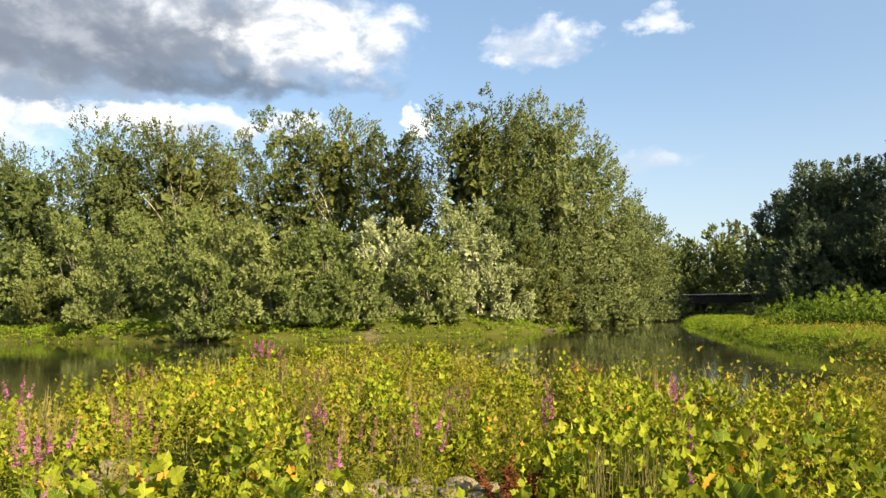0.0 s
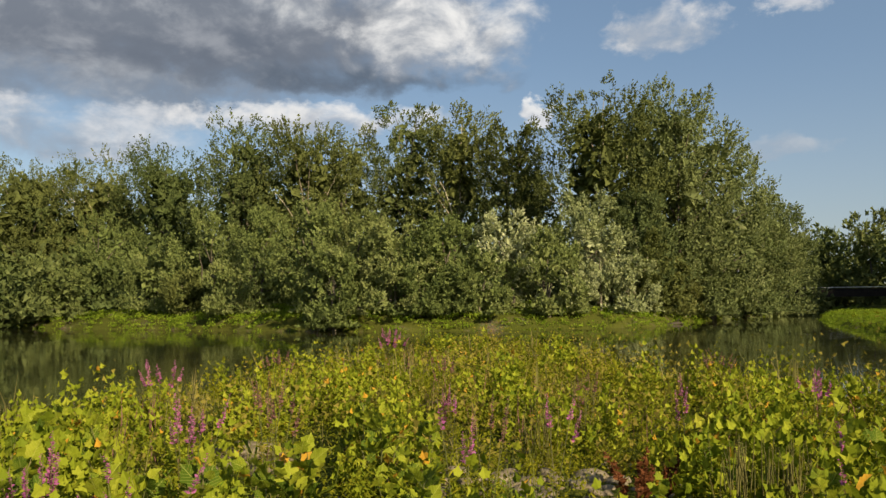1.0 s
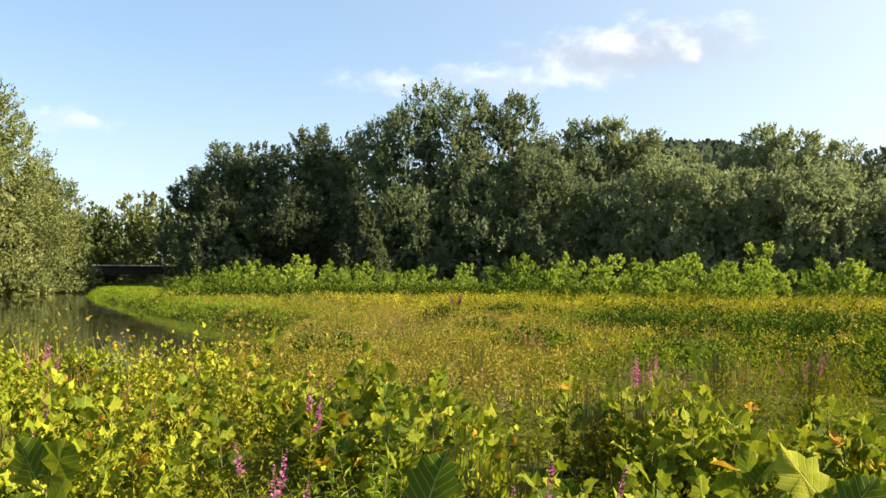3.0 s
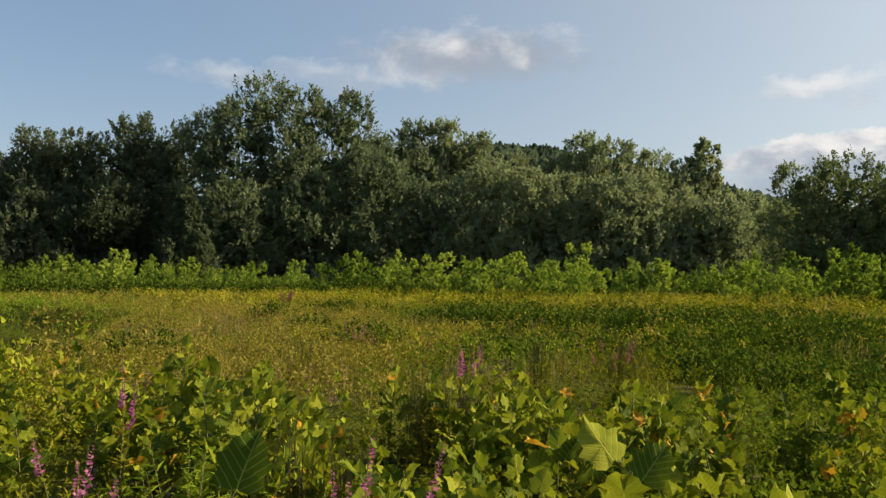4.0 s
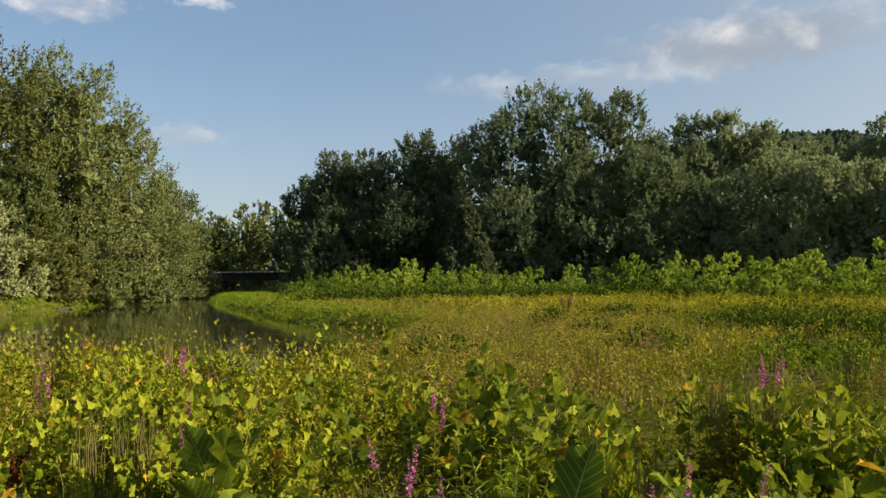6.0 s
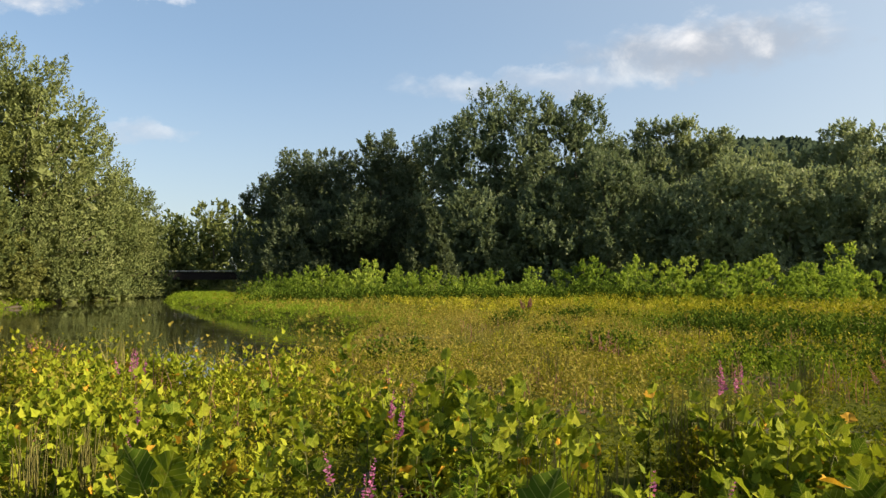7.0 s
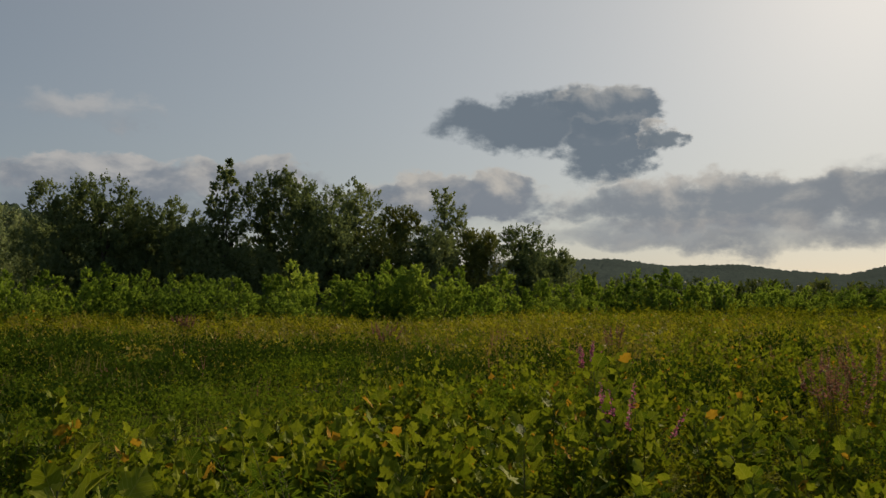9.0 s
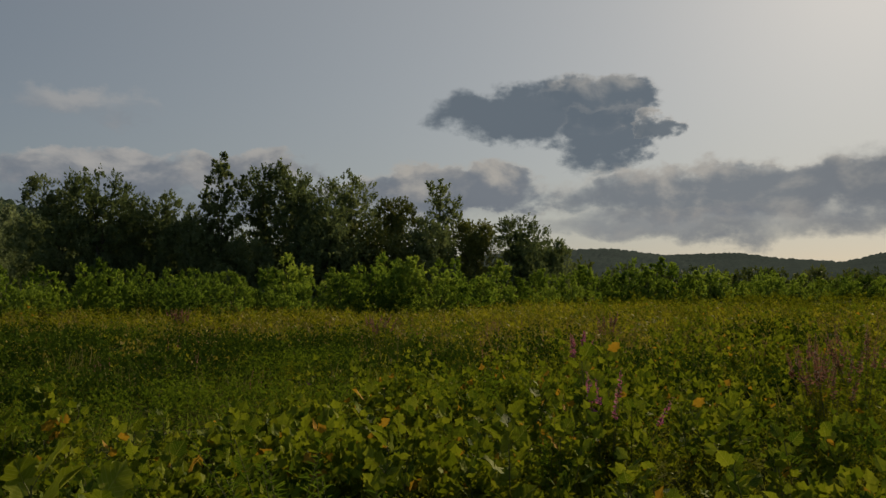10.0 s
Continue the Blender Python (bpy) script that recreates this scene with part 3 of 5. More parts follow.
SAPLING_PIECE = leaf_material("sapling_blades", SAPLING_COLOURS, 0.28, single=True, turned=0.04)
HERB_LEAF = leaf_material("herb_leaves", ((0.0, (0.08, 0.10, 0.008)), (0.45, (0.175, 0.185, 0.014)), (0.8, (0.30, 0.265, 0.022)), (1.0, (0.40, 0.27, 0.05))), 0.28, patch=0.22, gloss=0.0)
RUSH = leaf_material("rush_leaves", ((0.0, (0.024, 0.047, 0.006)), (0.5, (0.055, 0.093, 0.012)), (1.0, (0.115, 0.16, 0.022))), 0.15, gloss=0.0)
SEDGE = leaf_material("sedge_leaves", ((0.0, (0.06, 0.10, 0.011)), (0.5, (0.12, 0.172, 0.017)), (1.0, (0.22, 0.25, 0.028))), 0.32, gloss=0.0)
YELLOW_HERB = leaf_material("goldenrod_leaves", ((0.0, (0.12, 0.14, 0.012)), (0.4, (0.24, 0.24, 0.02)), (0.8, (0.36, 0.32, 0.03)), (1.0, (0.40, 0.28, 0.06))), 0.3, patch=0.2, spread=0.25)
GRASS_BLADE = leaf_material("grass_blades", ((0.0, (0.06, 0.09, 0.016)), (0.4, (0.13, 0.16, 0.03)), (0.8, (0.24, 0.24, 0.055)), (1.0, (0.34, 0.29, 0.11))), 0.4)
BANK_GRASS = leaf_material("bank_grass_blades", ((0.0, (0.075, 0.135, 0.012)), (0.5, (0.15, 0.225, 0.02)), (1.0, (0.25, 0.30, 0.04))), 0.3, gloss=0.0)
DRY_HERB = leaf_material("smartweed_leaves", ((0.0, (0.085, 0.09, 0.014)), (0.4, (0.18, 0.165, 0.028)), (0.75, (0.27, 0.22, 0.05)), (1.0, (0.34, 0.21, 0.12))), 0.3, patch=0.2, spread=0.3)
PURPLE = leaf_material("loosestrife_petals", ((0.0, (0.26, 0.07, 0.20)), (0.5, (0.42, 0.13, 0.33)), (1.0, (0.55, 0.26, 0.45))), 0.4)
FADED_PURPLE = leaf_material("faded_loosestrife_petals", ((0.0, (0.15, 0.075, 0.075)), (0.5, (0.25, 0.125, 0.12)), (1.0, (0.34, 0.20, 0.18))), 0.35)
RUST = leaf_material("rusty_dock_seeds", ((0.0, (0.07, 0.024, 0.01)), (0.5, (0.14, 0.05, 0.022)), (1.0, (0.22, 0.10, 0.045))), 0.2)
STALK = leaf_material("vervain_stalks", ((0.0, (0.09, 0.085, 0.03)), (0.5, (0.17, 0.16, 0.055)), (1.0, (0.26, 0.22, 0.10))), 0.25)


# ---- mesh helpers ----
def rng_of(seed):
    return np.random.default_rng(seed)


class Soup:
    """Triangles gathered in bulk and linked as one mesh."""

    def __init__(self):
        self.verts, self.tris, self.mats, self.count = [], [], [], 0

    def put(self, verts, tris, mat=0):
        verts, tris = np.asarray(verts, float).reshape(-1, 3), np.asarray(tris, int).reshape(-1, 3)
        self.verts.append(verts)
        self.tris.append(tris + self.count)
        self.mats.append(np.full(len(tris), mat))
        self.count += len(verts)

    def stamp(self, shape, places, ahead, side, up, size, mat=0):
        """The same small shape at many places, each with its own axes and size."""
        v, t = shape
        ahead, side, up = (a * np.reshape(size, (-1, 1)) for a in (ahead, side, up))
        out = places[:, None] + v[None, :, :1] * ahead[:, None] + v[None, :, 1:2] * side[:, None] + v[None, :, 2:] * up[:, None]
        tris = t[None] + (np.arange(len(places)) * len(v))[:, None, None]
        self.put(out, tris, mat)

    def tube(self, points, radii, sides=5, mat=0):
        points, n = np.asarray(points, float), len(points)
        way = np.gradient(points, axis=0)
        way /= np.linalg.norm(way, axis=1, keepdims=True) + 1e-9
        ref = np.where(np.abs(way[:, 2:]) > 0.9, [[1.0, 0, 0]], [[0, 0, 1.0]])
        a = np.cross(way, ref)
        a /= np.linalg.norm(a, axis=1, keepdims=True) + 1e-9
        b = np.cross(way, a)
        ang = np.arange(sides) * 2 * math.pi / sides
        ring = points[:, None] + np.asarray(radii)[:, None, None] * (np.cos(ang)[None, :, None] * a[:, None] + np.sin(ang)[None, :, None] * b[:, None])
        i, j = np.meshgrid(np.arange(n - 1), np.arange(sides), indexing="ij")
        p, q = i * sides + j, i * sides + (j + 1) % sides
        tris = np.concatenate([np.stack([p, q, q + sides], -1).reshape(-1, 3), np.stack([p, q + sides, p + sides], -1).reshape(-1, 3)])
        self.put(ring, tris, mat)

    def mesh(self, name, materials, smooth=False):
        me = bpy.data.meshes.new(name)
        v, t, m = np.concatenate(self.verts), np.concatenate(self.tris), np.concatenate(self.mats)
        me.vertices.add(len(v))
        me.vertices.foreach_set("co", v.astype(np.float32).ravel())
        me.loops.add(3 * len(t))
        me.loops.foreach_set("vertex_index", t.astype(np.int32).ravel())
        me.polygons.add(len(t))
        me.polygons.foreach_set("loop_start", np.arange(0, 3 * len(t), 3, dtype=np.int32))
        me.polygons.foreach_set("material_index", m.astype(np.int32))
        me.polygons.foreach_set("use_smooth", np.full(len(t), smooth))
        for one in materials:
            me.materials.append(one)
        me.update(calc_edges=True)
        me.validate()
        return me


def unit(v):
    return v / (np.linalg.norm(v, axis=-1, keepdims=True) + 1e-9)


def axes_along(ahead, rng, level=0.6, outward=None):
    """Side and up axes for blades that point ahead, mostly face up or out of their clump, turned at random."""
    ahead = unit(ahead)
    face = unit(rng.normal(size=ahead.shape) * (1 - level) + np.array([0, 0, 1.0]) * level if outward is None else rng.normal(size=ahead.shape) * 0.26 + outward + np.array([0, 0, 0.3]))
    side = unit(np.cross(face, ahead))
    return ahead, side, np.cross(ahead, side)


KITE = (np.array([[0, 0, 0], [0.45, 0.33, 0.10], [1, 0, -0.04], [0.45, -0.33, 0.10]]), np.array([[0, 2, 1], [0, 3, 2]]))
TRI = (np.array([[0, -0.12, 0], [1.0, -0.22, 0.05], [0.45, 0.4, -0.03]]), np.array([[0, 1, 2]]))
LEAFLET = (np.array([[0, 0, 0], [0.45, 0.20, 0.05], [1, 0, -0.12], [0.45, -0.20, 0.05]]), np.array([[0, 2, 1], [0, 3, 2]]))
LANCE = (np.array([[0, 0, 0], [0.4, 0.10, 0.04], [1, 0, -0.15], [0.4, -0.10, 0.04]]), np.array([[0, 2, 1], [0, 3, 2]]))
BLADE = (np.array([[0, 0.02, 0], [0, -0.02, 0], [0.55, 0.018, 0.05], [0.55, -0.018, 0.05], [1, 0, -0.08]]), np.array([[0, 1, 3], [0, 3, 2], [2, 3, 4]]))


def lobed_leaf(seed):
    """A broad blade with pointed lobes, cupped along its ribs."""
    rng = rng_of(seed)
    rim = []
    lobes = ((-0.02, 0.10), (-0.06, 0.28), (0.08, 0.42), (0.24, 0.37), (0.44, 0.54), (0.54, 0.34), (0.70, 0.31), (0.80, 0.14))
    for x, y in lobes:
        rim.append((x + rng.normal(0, 0.02), y + rng.normal(0, 0.02), 0.07 + rng.normal(0, 0.035)))
    left = [(x, -y, z + rng.normal(0, 0.03)) for x, y, z in reversed(rim)]
    ring = rim + [(1.0, 0, -0.14)] + left
    v = np.array([(0.36, 0, -0.02), (0, 0, 0)] + ring)
    ids = [1] + list(range(2, len(v))) + [1]
    return v, np.array([(0, a, b) for a, b in zip(ids[:-1], ids[1:])])


def part(name, mesh, parent, label="", m=None):
    ob = new(name, mesh)
    ob.parent = parent
    if m is not None:
        ob.matrix_local = m
    return tagged(ob, label) if label else ob


def thing(name, x, y, z, label, category, group="", turn=0.0, size=1.0, kind=""):
    ob = new(name)
    ob.empty_display_size = 0.2
    ob.matrix_world = pose(x, y, z, 0, 0, turn) @ Matrix.Diagonal((size, size, size, 1))
    return tagged(ob, label, category, group, kind)


def polar(az, dist):
    return dist * math.sin(radians(az)), dist * math.cos(radians(az))


# ---- the ground and the river ----
WATER_Z = -0.6
RIVER = np.array(RIVER_LINE, float)


def river_distance(p):
    """Metres from points to the river's edge, negative in the water."""
    a, b = RIVER, np.roll(RIVER, -1, axis=0)
    d = np.full(len(p), 1e9)
    inside = np.zeros(len(p), bool)
    for s, e in zip(a, b):
        w = e - s
        k = np.clip(((p - s) @ w) / (w @ w), 0, 1)
        d = np.minimum(d, np.hypot(*(p - s - k[:, None] * w).T))
        cross = (s[1] > p[:, 1]) != (e[1] > p[:, 1])
        inside ^= cross & (p[:, 0] < (e[0] - s[0]) * (p[:, 1] - s[1]) / (e[1] - s[1] + 1e-12) + s[0])
    return np.where(inside, -d, d)


def waves(p, seed, size):
    """Smooth random heights from a few crossed waves."""
    rng = rng_of(seed)
    out = np.zeros(len(p))
    for _ in range(7):
        k, ph, s = rng.uniform(0, 2 * math.pi), rng.uniform(0, 6.3), size * rng.uniform(0.6, 1.8)
        out += np.sin((p[:, 0] * math.cos(k) + p[:, 1] * math.sin(k)) * 2 * math.pi / s + ph)
    return out / 7


def ground_height(p):
    p = np.asarray(p, float).reshape(-1, 2)
    d = river_distance(p) + 0.5 * waves(p, 5, 4.0)
    far_bank = (p[:, 1] > 45 - 0.35 * p[:, 0]) & (p[:, 0] < 6 + 0.13 * p[:, 1])
    rise = np.clip((d + 1.6) / np.where(far_bank, 3.2, 3.6), 0, 1)
    rise = rise * rise * (3 - 2 * rise)
    bank = -1.6 + 1.6 * rise + np.where(far_bank, np.clip(d / 5.0, 0, 1) * 1.15 * (1 + 0.35 * waves(p, 15, 22.0)), 0)
    r = np.hypot(p[:, 0], p[:, 1])
    roll = 0.10 * waves(p, 9, 9.0) + 0.16 * waves(p, 12, 31.0) * np.clip((r - 12) / 20, 0, 1)
    return bank + roll * np.clip(d / 3.0, 0, 1)


def build_ground():
    radii = np.concatenate([np.arange(0.0, 12, 0.35), 12 * 1.04 ** np.arange(0, 60), np.geomspace(126, 4700, 22)])
    turns = np.radians(np.arange(0, 360, 1.5))
    rr, tt = np.meshgrid(radii, turns, indexing="ij")
    xy = np.stack([rr * np.sin(tt), rr * np.cos(tt)], -1).reshape(-1, 2)
    z = ground_height(xy)
    r = np.hypot(xy[:, 0], xy[:, 1])
    z = np.where(r > 250, np.maximum(z, -0.1), z)
    n, m = len(radii), len(turns)
    i, j = np.meshgrid(np.arange(n - 1), np.arange(m), indexing="ij")
    a, b = i * m + j, i * m + (j + 1) % m
    s = Soup()
    s.put(np.column_stack([xy, z]), np.concatenate([np.stack([a, b, b + m], -1).reshape(-1, 3), np.stack([a, b + m, a + m], -1).reshape(-1, 3)]))
    tagged(new("ground", s.mesh("ground", [GROUND], True)), "silty gravel river flat with thin turf", "ground", kind="structure")
    w = Soup()
    edge = np.linspace(-1, 1, 41)
    gx, gy = np.meshgrid(edge * 115 - 15, edge * 90 + 78, indexing="ij")
    i, j = np.meshgrid(np.arange(40), np.arange(40), indexing="ij")
    a = i * 41 + j
    w.put(np.stack([gx, gy, np.full_like(gx, WATER_Z)], -1).reshape(-1, 3), np.concatenate([np.stack([a, a + 41, a + 42], -1).reshape(-1, 3), np.stack([a, a + 42, a + 1], -1).reshape(-1, 3)]))
    tagged(new("water", w.mesh("water", [WATER], True)), "calm dark river water reflecting the trees", "river", kind="structure")


build_ground()


# ---- far hills ----
def build_hill(name, dist, depth, crest, label, seed, tree=9.0, cover=None):
    """A wooded ridge: crest gives its skyline as bearings and heights in degrees."""
    rng = rng_of(seed)
    az = np.arange(crest[0][0], crest[-1][0] + 0.01, 0.12)
    top = EYE + dist * np.tan(np.radians(np.interp(az, *zip(*crest))))
    rows = 22
    u = np.linspace(0, 1, rows)
    xy, z = [], []
    for k in u:
        d = dist - depth * (1 - k)
        x, y = d * np.sin(np.radians(az)), d * np.cos(np.radians(az))
        p = np.column_stack([x, y])
        bump = tree * (0.45 * waves(p, seed + 1, tree * 3.2) + 0.5 * rng.normal(size=len(p)) * 0.5) * (0.3 + 0.7 * k)
        xy.append(p)
        z.append(np.maximum(top, 0) * k**0.8 + bump * (k > 0))
    v = np.column_stack([np.concatenate(xy), np.concatenate(z)])
    m = len(az)
    i, j = np.meshgrid(np.arange(rows - 1), np.arange(m - 1), indexing="ij")
    a = i * m + j
    s = Soup()
    s.put(v, np.concatenate([np.stack([a, a + 1, a + m + 1], -1).reshape(-1, 3), np.stack([a, a + m + 1, a + m], -1).reshape(-1, 3)]))
    return tagged(new(name, s.mesh(name, [cover or FOREST], True)), label, "hill", kind="structure")


build_hill("wooded_hill", 620, 380, ((38, 6.0), (48, 8.6), (55, 9.25), (60, 8.85), (66, 7.5), (72, 5.9), (75.2, 5.0), (80, 4.0), (88, 3.0), (98, 2.0), (108, 0.6)), "steep wooded hill beyond the trees", 31, 5.0)
build_hill("distant_hills", 1900, 700, ((95, 1.6), (104, 2.1), (109, 2.5), (114, 2.55), (117.6, 2.05), (122.5, 2.1), (125.5, 1.65), (128.8, 1.4), (131, 1.9), (138, 2.6), (146, 2.2), (156, 1.2)), "low wooded hills along the horizon", 37, 4.0, HAZED_FOREST)


# ---- trees ----
def crown_soup(rng, height, radius, base, lobes, twigs, leaves, leaf, form, lift=0.35, droop=0.0, lean=(0, 0), shoots=0):
    """Leaf sprays on twigs, on lobes, inside the crown's outline. Returns the soup and the lobes' middles."""
    t = rng.beta(*{"mound": (1.0, 1.2), "column": (0.9, 1.35)}.get(form, (1.25, 1.05)), lobes)
    if form == "dome":
        out = np.sin(math.pi * (0.16 + 0.72 * t)) ** 0.75
    elif form == "column":
        out = 0.10 + 0.90 * (1 - t) ** 0.8
    elif form == "wall":
        t = rng.beta(1.05, 0.85, lobes)
        out = (1 - t**2.6) ** 0.55 + 0.12
    elif form == "spread":
        out = 0.45 + 0.65 * np.sin(math.pi * np.clip(0.15 + 0.75 * t, 0, 1))
    else:  # mound, leafy to the ground
        out = np.cos(0.5 * math.pi * t**1.9) ** 0.7 + 0.1
    turn = np.arange(lobes) * 2.39996 + rng.normal(0, 0.5, lobes)
    reach = out * radius * np.where(rng.random(lobes) < 0.75, rng.uniform(0.64, 0.86, lobes), rng.uniform(0.1, 0.6, lobes))
    z = base + t * (height - base)
    big = radius * rng.uniform(0.22, 0.38, lobes) * ((0.65 + 0.35 * out) if form != "column" else (0.2 + 0.6 * out))
    mid = np.stack([reach * np.cos(turn) + lean[0] * t, reach * np.sin(turn) + lean[1] * t, z - big * 0.95], -1)
    n = lobes * twigs
    c, b = np.repeat(mid, twigs, 0), np.repeat(big, twigs)
    outward = unit(np.column_stack([c[:, :2] - np.array(lean) * 0.5, np.zeros(n)]))
    # each lobe is a plume that sweeps up and out, clad in short sprays
    axis = unit(outward * 0.45 + np.repeat(rng.normal(size=(lobes, 3)) * 0.25, twigs, 0) + np.array([0, 0, 0.5 + lift]))
    skin = unit(rng.normal(size=(n, 3)) + outward * 0.7 + np.array([0, 0, 0.3]))
    start = c + skin * (b * rng.uniform(0.25, 0.75, n))[:, None] + axis * (np.sum(skin * axis, 1) * b * 0.55)[:, None]
    way = unit(skin * 0.5 + axis * 0.75 + rng.normal(size=(n, 3)) * 0.22)
    long = b * rng.uniform(0.35, 0.8, n)
    m = n * leaves
    along = np.tile((np.arange(leaves) + 0.5) / leaves, n)
    w, s, lo = np.repeat(way, leaves, 0), np.repeat(start, leaves, 0), np.repeat(long, leaves)
    p = s + w * (along * lo)[:, None] + rng.normal(0, 0.11, (m, 3)) * (lo * (1.15 - 0.6 * along))[:, None]
    p[:, 2] -= droop * along * lo
    p[:, 2] = np.maximum(p[:, 2], 0.1)
    face = unit(np.repeat(skin, leaves, 0) + 0.35 * np.repeat(outward, leaves, 0))
    ahead, side, up = axes_along(w * 0.9 + rng.normal(0, 0.5, (m, 3)) + np.array([0, 0, 0.1 - droop]), rng, 0.62, face)
    soup = Soup()
    soup.stamp(TRI, p, ahead, side, up, leaf * rng.uniform(0.65, 1.35, m))
    if shoots:
        pick = rng.choice(np.nonzero(t > 0.2)[0], shoots)
        rim = unit(np.column_stack([mid[pick, :2], np.zeros(shoots)]))
        way = unit(rim * rng.uniform(0.1, 0.6, (shoots, 1)) + rng.normal(0, 0.22, (shoots, 3)) + np.array([0, 0, 1.0]))
        foot = mid[pick] + rim * (big[pick] * rng.uniform(0.3, 0.9, shoots))[:, None] + np.array([0, 0, 0.2])
        long = big[pick] * rng.uniform(0.6, 1.25, shoots)
        k = np.tile(np.linspace(0.1, 1, 14), shoots)
        p = np.repeat(foot, 14, 0) + np.repeat(way, 14, 0) * (k * np.repeat(long, 14))[:, None] + rng.normal(0, 0.05, (shoots * 14, 3))
        ahead, side, up = axes_along(np.repeat(way, 14, 0) * 0.9 + rng.normal(0, 0.5, (shoots * 14, 3)), rng, 0.5)
        soup.stamp(TRI, p, ahead, side, up, leaf * rng.uniform(0.7, 1.2, shoots * 14) * (1.15 - 0.5 * k))
    # larger shaded leaf masses deep in the crown
    q = np.repeat(mid, 8, 0) * [0.48, 0.48, 0.92] + rng.normal(0, 0.3, (lobes * 8, 3)) * np.repeat(big, 8)[:, None]
    q[:, 2] = np.maximum(q[:, 2], 0.1)
    ahead, side, up = axes_along(rng.normal(0, 1, (lobes * 8, 3)), rng, 0.2)
    soup.stamp(KITE, q - ahead * np.repeat(big, 8)[:, None] * 0.3, ahead, side, up, np.repeat(big, 8) * rng.uniform(0.5, 0.85, lobes * 8))
    return soup, mid


def wood_soup(rng, height, radius, base, mid, girth, limbs, stems=1):
    trunk, limb = Soup(), []
    for k in range(stems):
        bend = rng.normal(0, radius * (0.06 + 0.12 * (stems > 1)), 2)
        foot = rng.normal(0, 0.25 * (stems > 1), 2)
        u = np.linspace(0, 1, 8)
        pts = np.column_stack([foot[0] + bend[0] * u**1.5, foot[1] + bend[1] * u**1.5, -0.3 + u * (height * (0.86 if stems == 1 else 0.6) + 0.3)])
        pts[1:-1, :2] += rng.normal(0, radius * 0.02, (6, 2))
        trunk.tube(pts, girth * (1.0 - 0.93 * u) + girth * 0.5 * (u < 0.01), 7)
    pick = mid[rng.permutation(len(mid))[:limbs]]
    for c in pick:
        h = max(0.12 * height, c[2] * rng.uniform(0.45, 0.75))
        f = h / (height * 0.86)
        a = np.array([bend[0] * f**1.5, bend[1] * f**1.5, h])
        k = np.linspace(0, 1, 5)[:, None]
        pts = a + (c - a) * k + np.array([0, 0, 1.0]) * (np.sin(k * math.pi) * 0.08 * np.linalg.norm(c - a)) + rng.normal(0, 0.06, (5, 3)) * k * radius * 0.3
        one = Soup()
        one.tube(pts, np.linspace(girth * 0.36, girth * 0.06, 5), 5)
        limb.append(one)
    return trunk, limb


def build_tree(name, az, dist, top, radius, leaf_mat, label, group, form="dome", base=0.16, lobes=70, twigs=12, leaves=8, leaf=0.42, bark=None, lift=0.35, droop=0.0, limbs=12, stems=1, seed=0, lean=(0, 0), category="tree", shoots=0):
    rng = rng_of(seed)
    x, y = polar(az, dist)
    z = float(ground_height([(x, y)])[0])
    z = max(z, WATER_Z)
    height = EYE + dist * math.tan(radians(top)) - z
    root = thing(name, x, y, z - 0.02, label, category, group)
    soup, mid = crown_soup(rng, height, radius, base * height, lobes, twigs, leaves, leaf, form, lift, droop, lean, shoots)
    trunk, limb = wood_soup(rng, height, radius, base * height, mid, 0.012 * height + 0.05, limbs, stems)
    if bark:
        for k, v in enumerate(limb):
            part("limb", v.mesh("limb", [bark], True), root)
    else:
        for v in limb:
            for vv, tt in zip(v.verts, v.tris):
                trunk.put(vv, tt)
    part("trunk", trunk.mesh("trunk", [bark or BARK], True), root)
    part("crown", soup.mesh("crown", [leaf_mat]), root)
    return root


